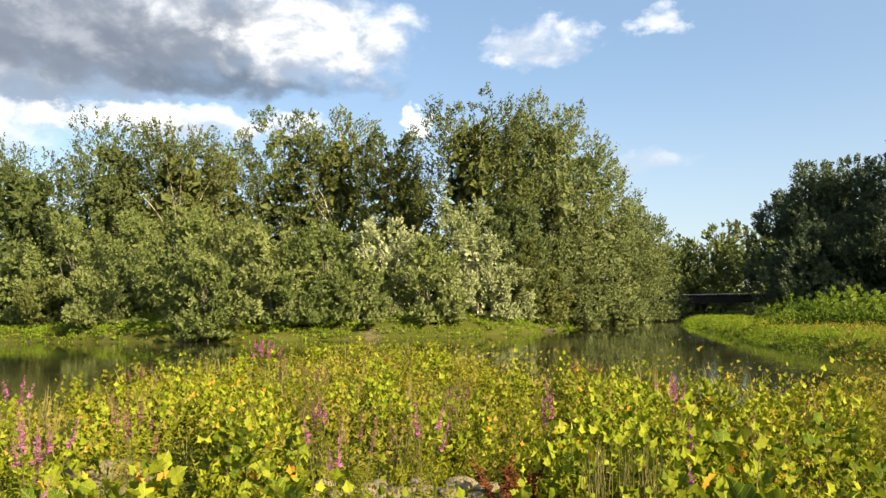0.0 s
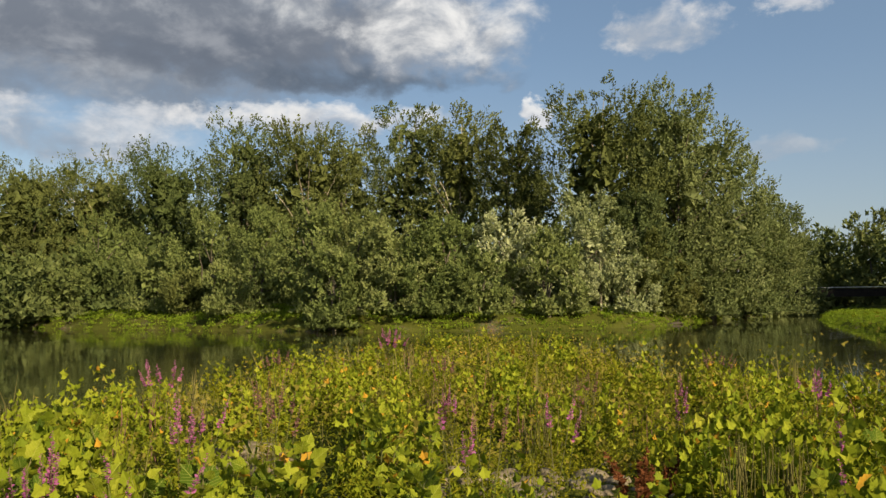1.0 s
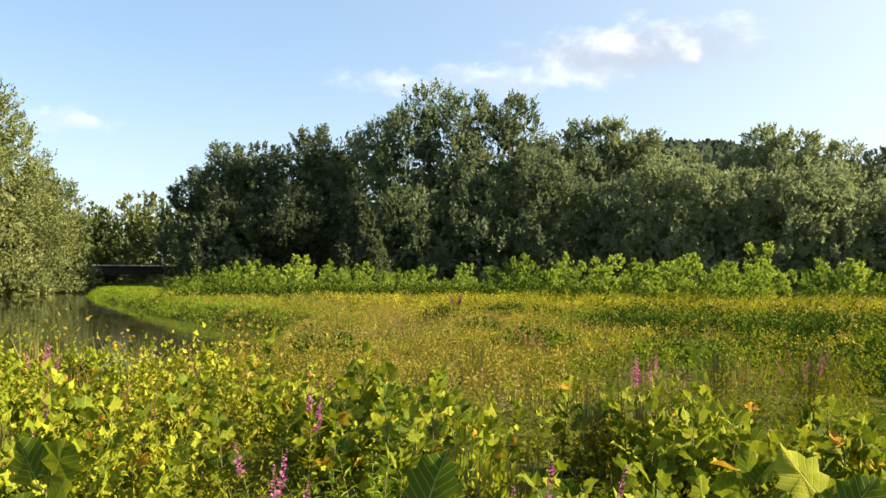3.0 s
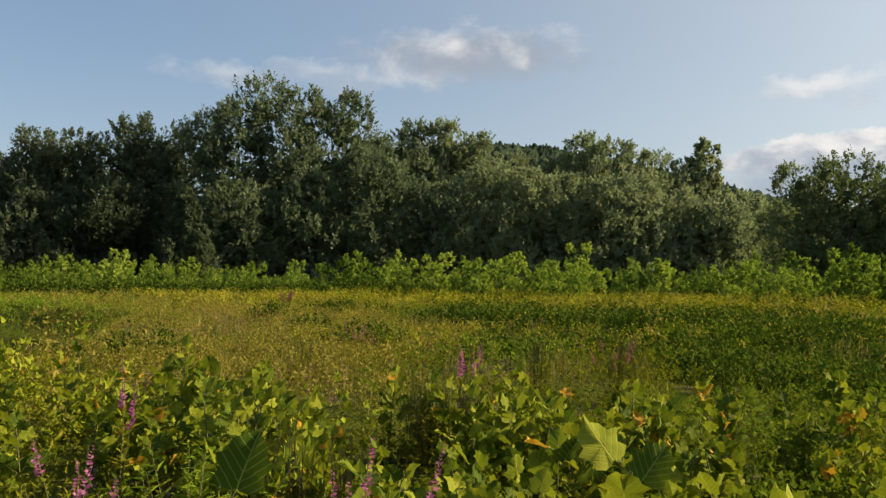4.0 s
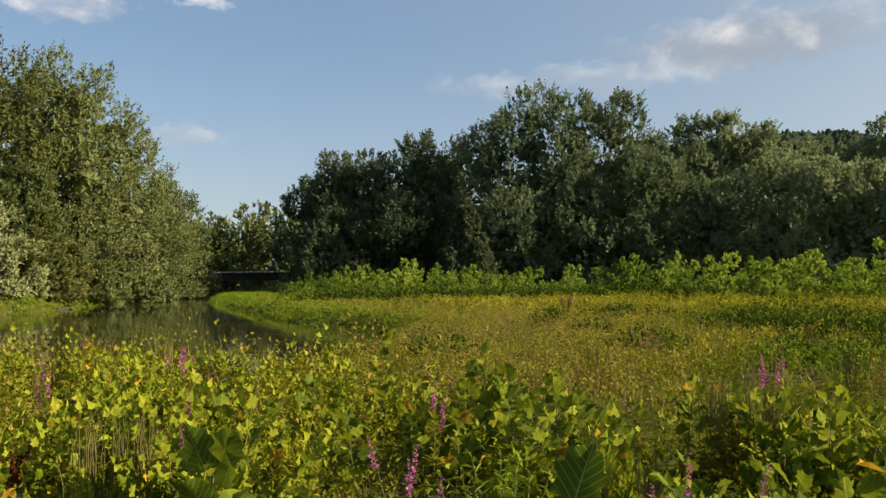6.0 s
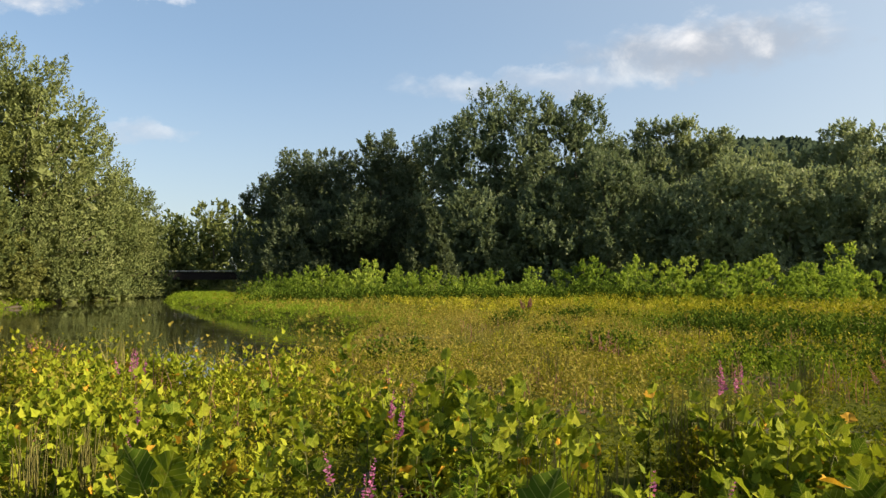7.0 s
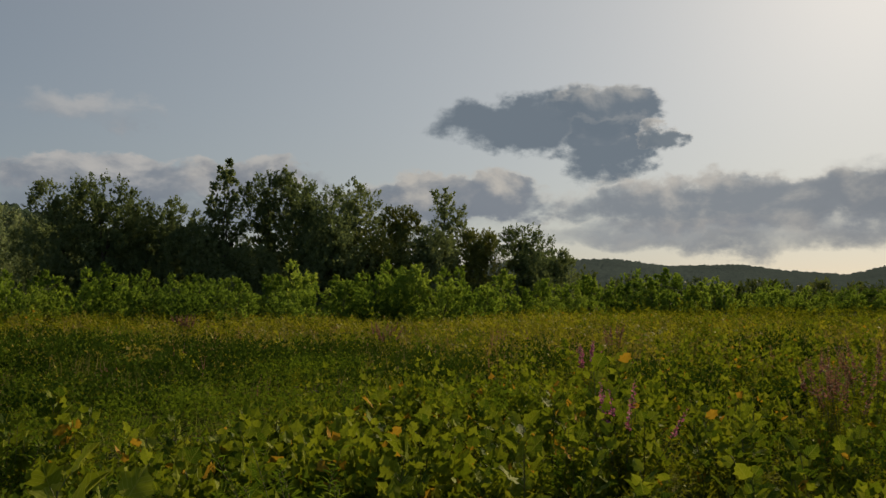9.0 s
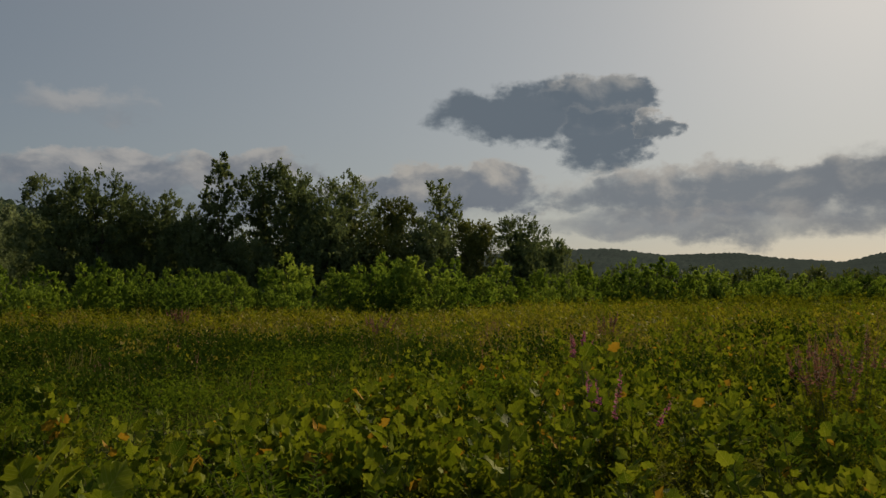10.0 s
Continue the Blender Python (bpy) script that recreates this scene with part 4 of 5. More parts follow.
def build_woods():
    seed = 100
    for az, d, top, r in LEFT_TREES:
        seed += 1
        pale = seed in (103, 106, 109, 111)
        build_tree("sycamore_tree" if pale else "maple_tree", az, d, top, r * 1.14, OLIVE_LEAF if pale or seed % 4 == 2 else DARK_LEAF,
                   "tall sycamore with pale limbs and ragged olive crown" if pale else "tall broadleaf tree with a dense ragged green crown", "trees on the far bank",
                   "spread" if pale else "dome", 0.2, 84 if pale else 90, 14, 13, 0.25, PALE_BARK if pale else None, 0.55, 0.0, 20 if pale else 12, 1, seed, shoots=60)
    for az, d, top, r, base in BIG_MAPLES:
        seed += 1
        build_tree("cottonwood_tree", az, d, top, r, BANK_LEAF, "large dense cottonwood overhanging the river bank", "trees on the far bank", "mound" if base < 0.05 else "dome", base, 84, 14, 13, 0.25, None, 0.6, 0.0, 12, 1, seed, shoots=110)
    for az, d, top, r in BACK_FILL:
        seed += 1
        build_tree("woodland_tree", az, d, top, r, DARK_LEAF, "shaded woodland tree behind the bank trees", "woodland behind the far bank", "mound", 0.03, 46, 9, 7, 0.68, None, 0.3, 0.0, 5, 1, seed)
    for az, d, top, r, silver in WILLOWS:
        seed += 1
        build_tree("willow_shrub", az, d, top, r * 0.82, SILVER_LEAF if silver == 1 else (WILLOW_LEAF if silver == 0 else OLIVE_LEAF),
                   ("silvery willow shrub leafy down to the bank", "grey-green willow shrub leafy down to the bank", "yellow-green shrub at the water's edge")[(1 - silver) if silver < 2 else 2],
                   "willows on the far bank", "mound", 0.01, 38, 20, 13, 0.225, None, 0.45, 0.0, 8, 4, seed, category="shrub", shoots=90)
    for az, d, top, r, form in RIGHT_TREES:
        seed += 1
        # same trees, leaf tone painted by bearing: glare right, shade left
        build_tree("cottonwood_tree", az, d, top, r, GLARE_LEAF if az > 52 else BLUE_LEAF if az > 36 else SHADE_LEAF, "tall cottonwood in the dark wood edge", "wood beyond the meadow", form, 0.03, 78, 14, 11, 0.335, None, 0.8, 0.0, 6, 1, seed, shoots=110)
    for az, d, top, r, form in GROVE:
        seed += 1
        build_tree("poplar_tree" if form == "column" else "ash_tree", az, d, top, r, GROVE_LEAF if az < 96 or seed % 3 else OLIVE_LEAF,
                   "slender open poplar standing above the thicket" if form == "column" else "dark backlit tree in the meadow grove", "grove beyond the meadow", form, 0.05, 110 if form == "column" else 88, 10, 10, 0.21, None, 0.8, 0.0, 14, 1, seed, shoots=70)


# ---- the thicket beyond the meadow ----
def shrub_meshes(seed, height=3.0, radius=1.3, lobes=20, leaf=None):
    rng = rng_of(seed)
    soup, mid = crown_soup(rng, height, radius, 0.25, lobes, 9, 9, 0.21, "mound", 0.95)
    stems = Soup()
    for c in mid[:9]:
        k = np.linspace(0, 1, 4)[:, None]
        foot = np.append(rng.normal(0, 0.12, 2), -0.1)
        stems.tube(foot + (c - foot) * k + np.array([0, 0, 0.3]) * np.sin(k * math.pi), np.linspace(0.035, 0.008, 4), 4)
    return stems.mesh("stem_base", [STEM], True), soup.mesh("foliage", [leaf or SHRUB_LEAF])


def build_thicket():
    rng = rng_of(71)
    kinds = [shrub_meshes(300 + k, radius=(1.1, 1.4, 1.7, 1.2, 1.5, 1.0)[k]) for k in range(6)]
    dark = [shrub_meshes(310 + k, radius=(1.5, 1.2, 1.8)[k], leaf=SHADE_SHRUB) for k in range(3)]
    line = np.array(THICKET)
    for row, (dd, dh) in enumerate(((0.0, 0.0), (4.5, 0.55), (-3.0, -0.75))):
        az = 21.5 + row * 0.7
        while az < 136:
            d = np.interp(az, line[:, 0], line[:, 1]) + dd + rng.normal(0, 1.2)
            top = np.interp(az, line[:, 0], line[:, 2])
            x, y = polar(az, d)
            z = float(ground_height([(x, y)])[0])
            h = (EYE + d * math.tan(radians(top)) - z) * rng.uniform(0.5, 1.05) + dh * 0.6
            h = max(h, 0.9)
            if not (row == 2 and rng.random() < 0.45):
                k = int(rng.integers(6))
                root = thing("sycamore_shrub", x, y, z, "bushy yellow-green young sycamore at the meadow's far edge" if row != 1 else "taller young sycamore in the thicket behind the meadow", "shrub", "thicket beyond the meadow", rng.uniform(0, 360), h / 3.0)
                stem, leaves = dark[k % 3] if rng.random() < 0.3 else kinds[k]
                part("stem_base", stem, root)
                part("foliage", leaves, root)
            az += math.degrees(rng.uniform(1.3, 3.0) * (1.0 if row != 2 else 1.7) * max(h, 1.8) / 3.0 / d)


# ---- meadow ----
def scatter(rng, n, az_range, r_range, power=1.0, edge=0.2):
    """Places in a sector, denser towards its near side for power over 1."""
    az = np.radians(rng.uniform(*az_range, n) + rng.normal(0, 4.0, n))
    r = (r_range[0] + (r_range[1] - r_range[0]) * rng.random(n) ** power) * np.exp(np.abs(rng.normal(0, 0.07, n)))
    p = np.column_stack([r * np.sin(az), r * np.cos(az)])
    # the open cobbled patches stay thinly grown
    az, r = np.degrees(np.arctan2(p[:, 0], p[:, 1])), np.hypot(p[:, 0], p[:, 1])
    bare = np.zeros(len(p), bool)
    for a0, a1, r0, r1 in BARE_PATCHES:
        bare |= (az > a0) & (az < a1) & (r > r0) & (r < r1)
    p = p[~bare | (rng.random(len(p)) < 0.2)]
    for az, r, wide, *_ in HERB_MOUNDS:
        if r < 40:
            x, y = polar(az, r)
            d = p - [x, y]
            across, along = (d[:, 0] * y - d[:, 1] * x) / r, (d[:, 0] * x + d[:, 1] * y) / r
            p = p[(across / (1.3 * wide)) ** 2 + (along / (0.5 * wide)) ** 2 > 1]
    return p[(river_distance(p) > edge)]


def leafy(soup, rng, p, height, count, leaf, shape, spread=0.25, low=0.15, rise=0.5, mat=0, steep=0.0):
    """Leaves up unseen stems: count a plant, standing out and up."""
    n = len(p)
    z = ground_height(p)
    h = np.repeat(height, count)
    u = low + (1 - low) * np.tile((np.arange(count) + 0.5) / count, n) + rng.normal(0, 0.05, n * count)
    turn = np.tile(np.arange(count) * 2.4, n) + np.repeat(rng.uniform(0, 6.3, n), count) + rng.normal(0, 0.4, n * count)
    out = np.stack([np.cos(turn), np.sin(turn), np.zeros(n * count)], -1)
    base = np.column_stack([np.repeat(p, count, 0), np.repeat(z, count) + u * h])
    base[:, :2] += rng.normal(0, spread, (n * count, 2)) * np.repeat(height, count)[:, None] * 0.5
    ahead, side, up = axes_along(out + np.array([0, 0, 1.0]) * (rise + steep * (u - 0.5) + rng.normal(0, 0.45, n * count))[:, None], rng, 0.5)
    soup.stamp(shape, base, ahead, side, up, np.repeat(leaf, count) * rng.uniform(0.7, 1.25, n * count) * (1.15 - 0.4 * u), mat)


def stalks(soup, rng, p, height, count, width, spread, lean=0.22):
    """Upright blades or stalks in tufts."""
    n = len(p)
    base = np.repeat(p, count, 0) + rng.normal(0, 1, (n * count, 2)) * np.repeat(spread, count)[:, None]
    base = np.column_stack([base, np.repeat(ground_height(p), count) - 0.03])
    ahead, side, up = axes_along(np.array([0, 0, 1.0]) + rng.normal(0, lean, (n * count, 3)), rng, 0.1)
    side *= width
    soup.stamp(BLADE, base, ahead, side, up, np.repeat(height, count) * rng.uniform(0.6, 1.15, n * count))


def stuff(name, soup, materials, label, category):
    return tagged(new(name, soup.mesh(name, materials)), label, category, kind="stuff")


LEAF_SHAPES = [lobed_leaf(40 + k) for k in range(4)]
BROAD_LEAF = (np.array([[0.36, 0, -0.05], [0, 0, 0], [0.26, 0.50, 0.09], [0.54, 0.24, 0.03], [1, 0, -0.12], [0.54, -0.24, 0.03], [0.26, -0.50, 0.09]]), np.array([[0, k, k % 6 + 1] for k in range(1, 7)]))
LOBED_LEAF = (np.array([[0.36, 0, -0.05], [0, 0, 0], [-0.02, 0.30, 0.09], [0.20, 0.36, 0.04], [0.42, 0.52, 0.09], [0.58, 0.27, 0.02], [1, 0, -0.12], [0.58, -0.27, 0.02], [0.42, -0.52, 0.06], [0.20, -0.36, 0.04], [-0.02, -0.30, 0.11]]),
              np.array([[0, k, k % 10 + 1] for k in range(1, 11)]))


def leaf_meshes():
    out = []
    for shape in LEAF_SHAPES:
        s = Soup()
        s.put(*shape)
        out.append(s.mesh("leaf", [SAPLING_PIECE], True))
    return out


def sapling_plan(rng, height, leaves, leaf, sway):
    """Where a sapling's leaves sit: matrices in the plant's own space, and its stems."""
    stems, mats, k = [], [], np.linspace(0, 1, 5)
    count = 1 if leaves < 18 else 2
    for n in range(count):
        lean, tall = rng.normal(0, sway * (1.0 + 1.2 * (count > 1)), 2), height * (1.0 if n == 0 else rng.uniform(0.6, 0.85))
        pts = np.column_stack([lean[0] * tall * k**1.2, lean[1] * tall * k**1.2, -0.05 + (tall + 0.05) * k])
        stems.append(pts)
        turn, own = rng.uniform(0, 6.3), leaves // count
        for i in range(own):
            u = 0.30 + 0.70 * ((i + 0.6) / own) ** 0.8
            at = np.array([np.interp(u, k, pts[:, c]) for c in range(3)])
            turn += 2.4 + rng.normal(0, 0.35)
            way = Vector((math.cos(turn), math.sin(turn), rng.normal(0.0 + 1.5 * u, 0.4))).normalized()
            face = Vector((rng.normal(0, 0.6) - 0.3 * way.x, rng.normal(0, 0.6) - 0.3 * way.y, 0.8)).normalized()
            side = face.cross(way).normalized()
            s = leaf * rng.uniform(0.6, 1.25) * (1.2 - 0.55 * abs(u - 0.55))
            m = Matrix((way, side, way.cross(side))).transposed().to_4x4() @ Matrix.Diagonal((s, s, s, 1))
            m.translation = Vector(at) + way * (leaf * rng.uniform(0.3, 0.65))
            mats.append((m, at, np.array(m.translation)))
    return stems, mats


def sapling_reach(p):
    return np.interp(np.degrees(np.arctan2(p[:, 0], p[:, 1])), *zip(*SAPLING_REACH))


def build_saplings():
    """Young sycamores nearest the path, leaf by leaf."""
    rng = rng_of(81)
    blades = leaf_meshes()
    spots = [(x, y, h - float(ground_height([(x, y)])[0]), 0.135, 0.03) for x, y, h in TALL_SAPLINGS]
    p = np.concatenate([scatter(rng, 185, (-40, 38), (3.4, 7.5), 0.9), scatter(rng, 165, (36, 92), (2.7, 6.6), 0.9), scatter(rng, 165, (88, 138), (2.7, 7.0), 0.9)])
    clear = [(0.3, 7.2, 1.3), (-3.2, 8.0, 0.8), (1.1, 5.6, 0.8), (-0.8, 5.2, 0.5), (3.9, -0.75, 0.5), (3.2, 3.0, 0.4), (2.2, 2.6, 0.4)]
    for (x, y), reach in zip(p, sapling_reach(p)):
        r = math.hypot(x, y)
        if r > reach or any(math.hypot(x - a, y - b) < c for a, b, c in clear):
            continue
        stand = float(waves(np.array([[x, y]]), 60, 1.9)[0])
        if stand < -0.10:
            continue
        spots.append((x, y, rng.uniform(0.5, 0.75) * (0.85 + 0.7 * max(stand, 0)) * (1.0 if r > 4.5 else 0.85), rng.uniform(0.08, 0.12), 0.10))
    for x, y, h, leaf, sway in spots:
        z = float(ground_height([(x, y)])[0])
        root = thing("sycamore_sapling", x, y, z, "young sycamore sapling with broad lobed yellow-green leaves", "sapling", "saplings in the meadow")
        stems, mats = sapling_plan(rng, h, int(rng.integers(14, 22)), leaf, sway)
        stem = Soup()
        for pts in stems:
            stem.tube(pts, np.linspace(0.007, 0.003, 5), 5)
        for m, at, tip in mats:
            stem.tube(np.array([at, (at + tip) / 2 + [0, 0, 0.01], tip]), [0.002, 0.0018, 0.0015], 3)
        part("stem", stem.mesh("stem", [STEM], True), root)
        for m, *_ in mats:
            part("leaf", blades[int(rng.integers(4))], root, m=m)


def build_sapling_drifts():
    """Stands of saplings: a few stems together, thick with broad leaves, with shaded gaps between the stands."""
    rng = rng_of(82)
    s = Soup()
    for n, azr, rr, h, leaf in SAPLING_DRIFTS:
        p = scatter(rng, n, azr, rr, 0.9)
        # a few stems to a bush, tallest in its middle
        stems = 4 if rr[0] < 30 else 1
        core = p[:: stems]
        off = rng.normal(0, 0.15, (len(core) * stems, 2)) * (stems > 1)
        p = np.repeat(core, stems, 0) + off
        own = np.repeat(rng.uniform(0.75, 1.2, len(core)), stems) * np.exp(-3.5 * np.hypot(off[:, 0], off[:, 1]) ** 2 / 0.15)
        keep = river_distance(p) > 0.2
        p, own = p[keep], own[keep]
        r = np.hypot(p[:, 0], p[:, 1])
        keep = (r < sapling_reach(p) * rng.uniform(0.85, 1.05, len(p))) | (rr[0] > 30)
        p, own = p[keep], own[keep]
        stand = waves(p, 60, 1.9) + 0.5 * waves(p, 66, 5.0) + rng.normal(0, 0.12, len(p))
        keep = stand > 0.1
        p, stand, own = p[keep], stand[keep], own[keep]
        tall, wide = h * 1.15 * own * rng.uniform(0.85, 1.1, len(p)) * (0.75 + 0.8 * np.clip(stand, 0, 0.6)), rng.uniform(leaf * 0.8, leaf * 1.25, len(p))
        r = np.hypot(p[:, 0], p[:, 1])
        tall = tall * np.clip(r / 5.5, 0.6, 1.0)
        for pick, shape, count in ((r < 6.5, LOBED_LEAF, 20), (r >= 6.5, BROAD_LEAF, 18)):
            if pick.any():
                leafy(s, rng, p[pick], tall[pick], count, wide[pick], shape, 0.12, 0.15, 1.15, steep=2.4)
    stuff("sapling_drift", s, [SAPLING_LEAF], "drifts of yellow-green sycamore saplings in the meadow", "saplings")


def build_herbs():
    rng = rng_of(83)
    green, grass, dry, gold, bank, sedge, rush = (Soup() for _ in range(7))
    for n, azr, rr, h, leaf, count in HERBS:
        p = scatter(rng, n, azr, rr, 0.8)
        p = p[(waves(p, 61, 6.0) + rng.normal(0, 0.3, len(p))) > -0.2]
        lush = np.degrees(np.arctan2(p[:, 0], p[:, 1]))
        lush = (lush > 70) & (lush < 101) & (np.hypot(p[:, 0], p[:, 1]) < 19)
        p = p[~lush | (rng.random(len(p)) < 0.3)]
        if azr[0] >= 40 and rr[1] < 31:
            p = p[waves(p, 70, 5.5) + rng.normal(0, 0.05, len(p)) < 0.34]
        hh = h * rng.uniform(0.6, 1.15, len(p)) * (1 + 0.45 * waves(p, 65, 5.0)) * np.clip(1 + 1.1 * waves(p, 73, 1.7), 0.35, 1.8)
        leafy(green, rng, p, hh, count, rng.uniform(leaf * 0.7, leaf * 1.3, len(p)), LEAFLET if rr[1] < 16 else TRI, 0.3, 0.1, 0.9 if rr[1] < 16 else 0.7)
    for n, azr, rr, h, count, width in GRASSES:
        p = scatter(rng, n, azr, rr, 0.8)
        p = p[(waves(p, 62, 5.0) + rng.normal(0, 0.35, len(p))) > -0.2]
        stalks(grass, rng, p, h * rng.uniform(0.6, 1.25, len(p)), count, width, np.full(len(p), 0.06 + 0.1 * h))
    for n, azr, rr, h, leaf, count in DRY_HERBS:
        p = scatter(rng, n, azr, rr, 0.8)
        p = p[(waves(p, 63, 8.0) + rng.normal(0, 0.3, len(p))) > -0.25]
        leafy(dry, rng, p, h * rng.uniform(0.7, 1.15, len(p)) * np.clip(1 + 1.2 * waves(p, 74, 1.6), 0.35, 1.9), count, rng.uniform(leaf * 0.7, leaf * 1.3, len(p)), LANCE if rr[1] < 16 else TRI, 0.35, 0.2, 0.9)
    for az, r, wide, h, n in HERB_MOUNDS:
        x, y = polar(az, r)
        out = np.array([x, y]) / r
        k = rng.normal(0, 1, (n, 2))
        p = np.array([x, y]) + np.outer(k[:, 0] * wide, [out[1], -out[0]]) + np.outer(k[:, 1] * wide * 0.36, out)
        far = np.hypot(k[:, 0], k[:, 1])
        leafy(rush, rng, p, h * rng.uniform(0.75, 1.1, n) * np.exp(-0.2 * far**2), 20, np.full(n, 0.06 + 0.0025 * r), TRI, 0.35, 0.02, 1.2)
    for n, azr, rr, h, leaf, count, floor in DARK_HERBS:
        p = scatter(rng, n, azr, rr, 0.9)
        swell = waves(p, 70, 5.5)
        p, swell = p[swell > floor], swell[swell > floor]
        leafy(sedge, rng, p, h * rng.uniform(0.75, 1.1, len(p)) * (0.7 + 1.2 * np.clip(swell, 0, 0.6)), count, rng.uniform(leaf * 0.7, leaf * 1.3, len(p)), TRI, 0.3, 0.08, 0.9)
    for n, azr, rr, h, leaf, count in GOLD_HERBS:
        p = scatter(rng, n, azr, rr, 0.8)
        p = p[(waves(p, 64, 9.0) + rng.normal(0, 0.25, len(p))) > -0.1]
        leafy(gold, rng, p, h * rng.uniform(0.6, 1.2, len(p)), count, rng.uniform(leaf * 0.7, leaf * 1.3, len(p)), TRI, 0.35, 0.3, 1.0)
    for n, azr, rr, h, blade in ((11000, (-48, 12), (52, 105), 0.24, 0.19), (9000, (13, 31), (24, 84), 0.17, 0.085)):
        p = scatter(rng, n, azr, rr, 1.0, -0.2)
        p = p[river_distance(p) < 6.0]
        stalks(bank, rng, p, 1.4 * h * rng.uniform(0.6, 1.25, len(p)), 5, 12.0 * blade, np.full(len(p), 0.3))
        leafy(bank, rng, p, h * rng.uniform(0.5, 1.5, len(p)), 18, np.full(len(p), blade), TRI, 1.8, 0.0, 0.9)
    reeds = Soup()
    for n, azr, rr, h, count, width in SEED_STALKS:
        p = scatter(rng, n, azr, rr, 0.8)
        p = p[(waves(p, 67, 4.0) + rng.normal(0, 0.3, len(p))) > 0.05]
        stalks(reeds, rng, p, h * rng.uniform(0.65, 1.15, len(p)), count, width, np.full(len(p), 0.09), 0.12)
    faded = Soup()
    for n, azr, rr, h, count, width in FADED_SPIKES:
        p = scatter(rng, n, azr, rr, 0.8)
        p = p[(waves(p, 68, 3.0) + rng.normal(0, 0.2, len(p))) > 0.12]
        stalks(faded, rng, p, h * rng.uniform(0.7, 1.15, len(p)), count, width, np.full(len(p), 0.10), 0.07)
    stuff("faded_spikes", faded, [FADED_PURPLE], "drifts of faded pinkish flower spikes in the meadow", "wild plants")
    stuff("seed_stalks", reeds, [STALK], "thin straw-brown seed stalks standing in the meadow", "wild plants")
    stuff("rush_mounds", rush, [RUSH], "dark green mounds of rushes in the wet meadow", "rushes")
    stuff("sedge_mounds", sedge, [SEDGE], "green swathes of sedge in the wet meadow", "sedge")
    stuff("goldenrod", gold, [YELLOW_HERB], "yellow-green goldenrod drifts in the far meadow", "herbs")
    stuff("bank_grass", bank, [BANK_GRASS], "fresh green grass along the river banks", "grass")
    stuff("meadow_herbs", green, [HERB_LEAF], "dense green herbs of the wet meadow", "herbs")
    stuff("meadow_grass", grass, [GRASS_BLADE], "long green and straw-coloured meadow grass", "grass")
    stuff("smartweed", dry, [DRY_HERB], "brownish smartweed going to seed", "herbs")


def spike(soup, rng, foot, top, length, petal, mat):
    """A flower spike: whorls of small petals round the upper stem."""
    n = int(length / 0.012)
    k = np.linspace(0, 1, n)
    way = unit(np.array(top - foot)[None])[0]
    at = top - way * (1 - k)[:, None] * length
    at, kk = np.repeat(at, 3, 0), np.repeat(k, 3)
    turn = rng.uniform(0, 6.3, len(at))
    out = np.stack([np.cos(turn), np.sin(turn), rng.uniform(0.1, 0.7, len(at))], -1)
    ahead, side, up = axes_along(out, rng, 0.5)
    soup.stamp(KITE, at, ahead, side, up * 0.6, petal * (1.15 - 0.75 * kk) * rng.uniform(0.7, 1.3, len(at)), mat)


def build_loosestrife():
    rng = rng_of(91)
    for x, y, h, spikes, fresh in LOOSESTRIFE:
        z = float(ground_height([(x, y)])[0])
        root = thing("purple_loosestrife", x, y, z, "clump of purple loosestrife in bloom" if fresh else "clump of loosestrife with fading pinkish spikes", "flower", "loosestrife in the meadow")
        leaf = Soup()
        tops = []
        for k in range(spikes):
            foot = np.append(rng.normal(0, 0.03, 2), -0.03)
            top = np.append(rng.normal(0, 0.05 + 0.035 * math.sqrt(spikes), 2), h * rng.uniform(0.8, 1.05))
            u = np.linspace(0, 1, 4)[:, None]
            stem = Soup()
            stem.tube(foot + (top - foot) * u + rng.normal(0, 0.008, (4, 3)) * u, np.linspace(0.0045, 0.002, 4), 4)
            stem_part = part("stem", stem.mesh("stem", [STEM], True), root)
            m = 22
            lu = rng.uniform(0.15, 0.75, m)[:, None]
            turn = rng.uniform(0, 6.3, m)
            ahead, side, up = axes_along(np.stack([np.cos(turn), np.sin(turn), rng.uniform(0.2, 0.9, m)], -1), rng, 0.7)
            leaf.stamp(LANCE, foot + (top - foot) * lu, ahead, side, up, rng.uniform(0.05, 0.10, m))
            tops.append((foot, top, stem_part))
        part("foliage", leaf.mesh("foliage", [HERB_LEAF]), root)
        for foot, top, stem_part in tops:
            s = Soup()
            spike(s, rng, foot, top, h * rng.uniform(0.16, 0.32), 0.024 * (1.0 if fresh else 0.85) + 0.001 * math.hypot(x, y), 0)
            part("flower_spike", s.mesh("flower_spike", [PURPLE if fresh else FADED_PURPLE]), stem_part, "magenta flower spike" if fresh else "faded pink flower spike")


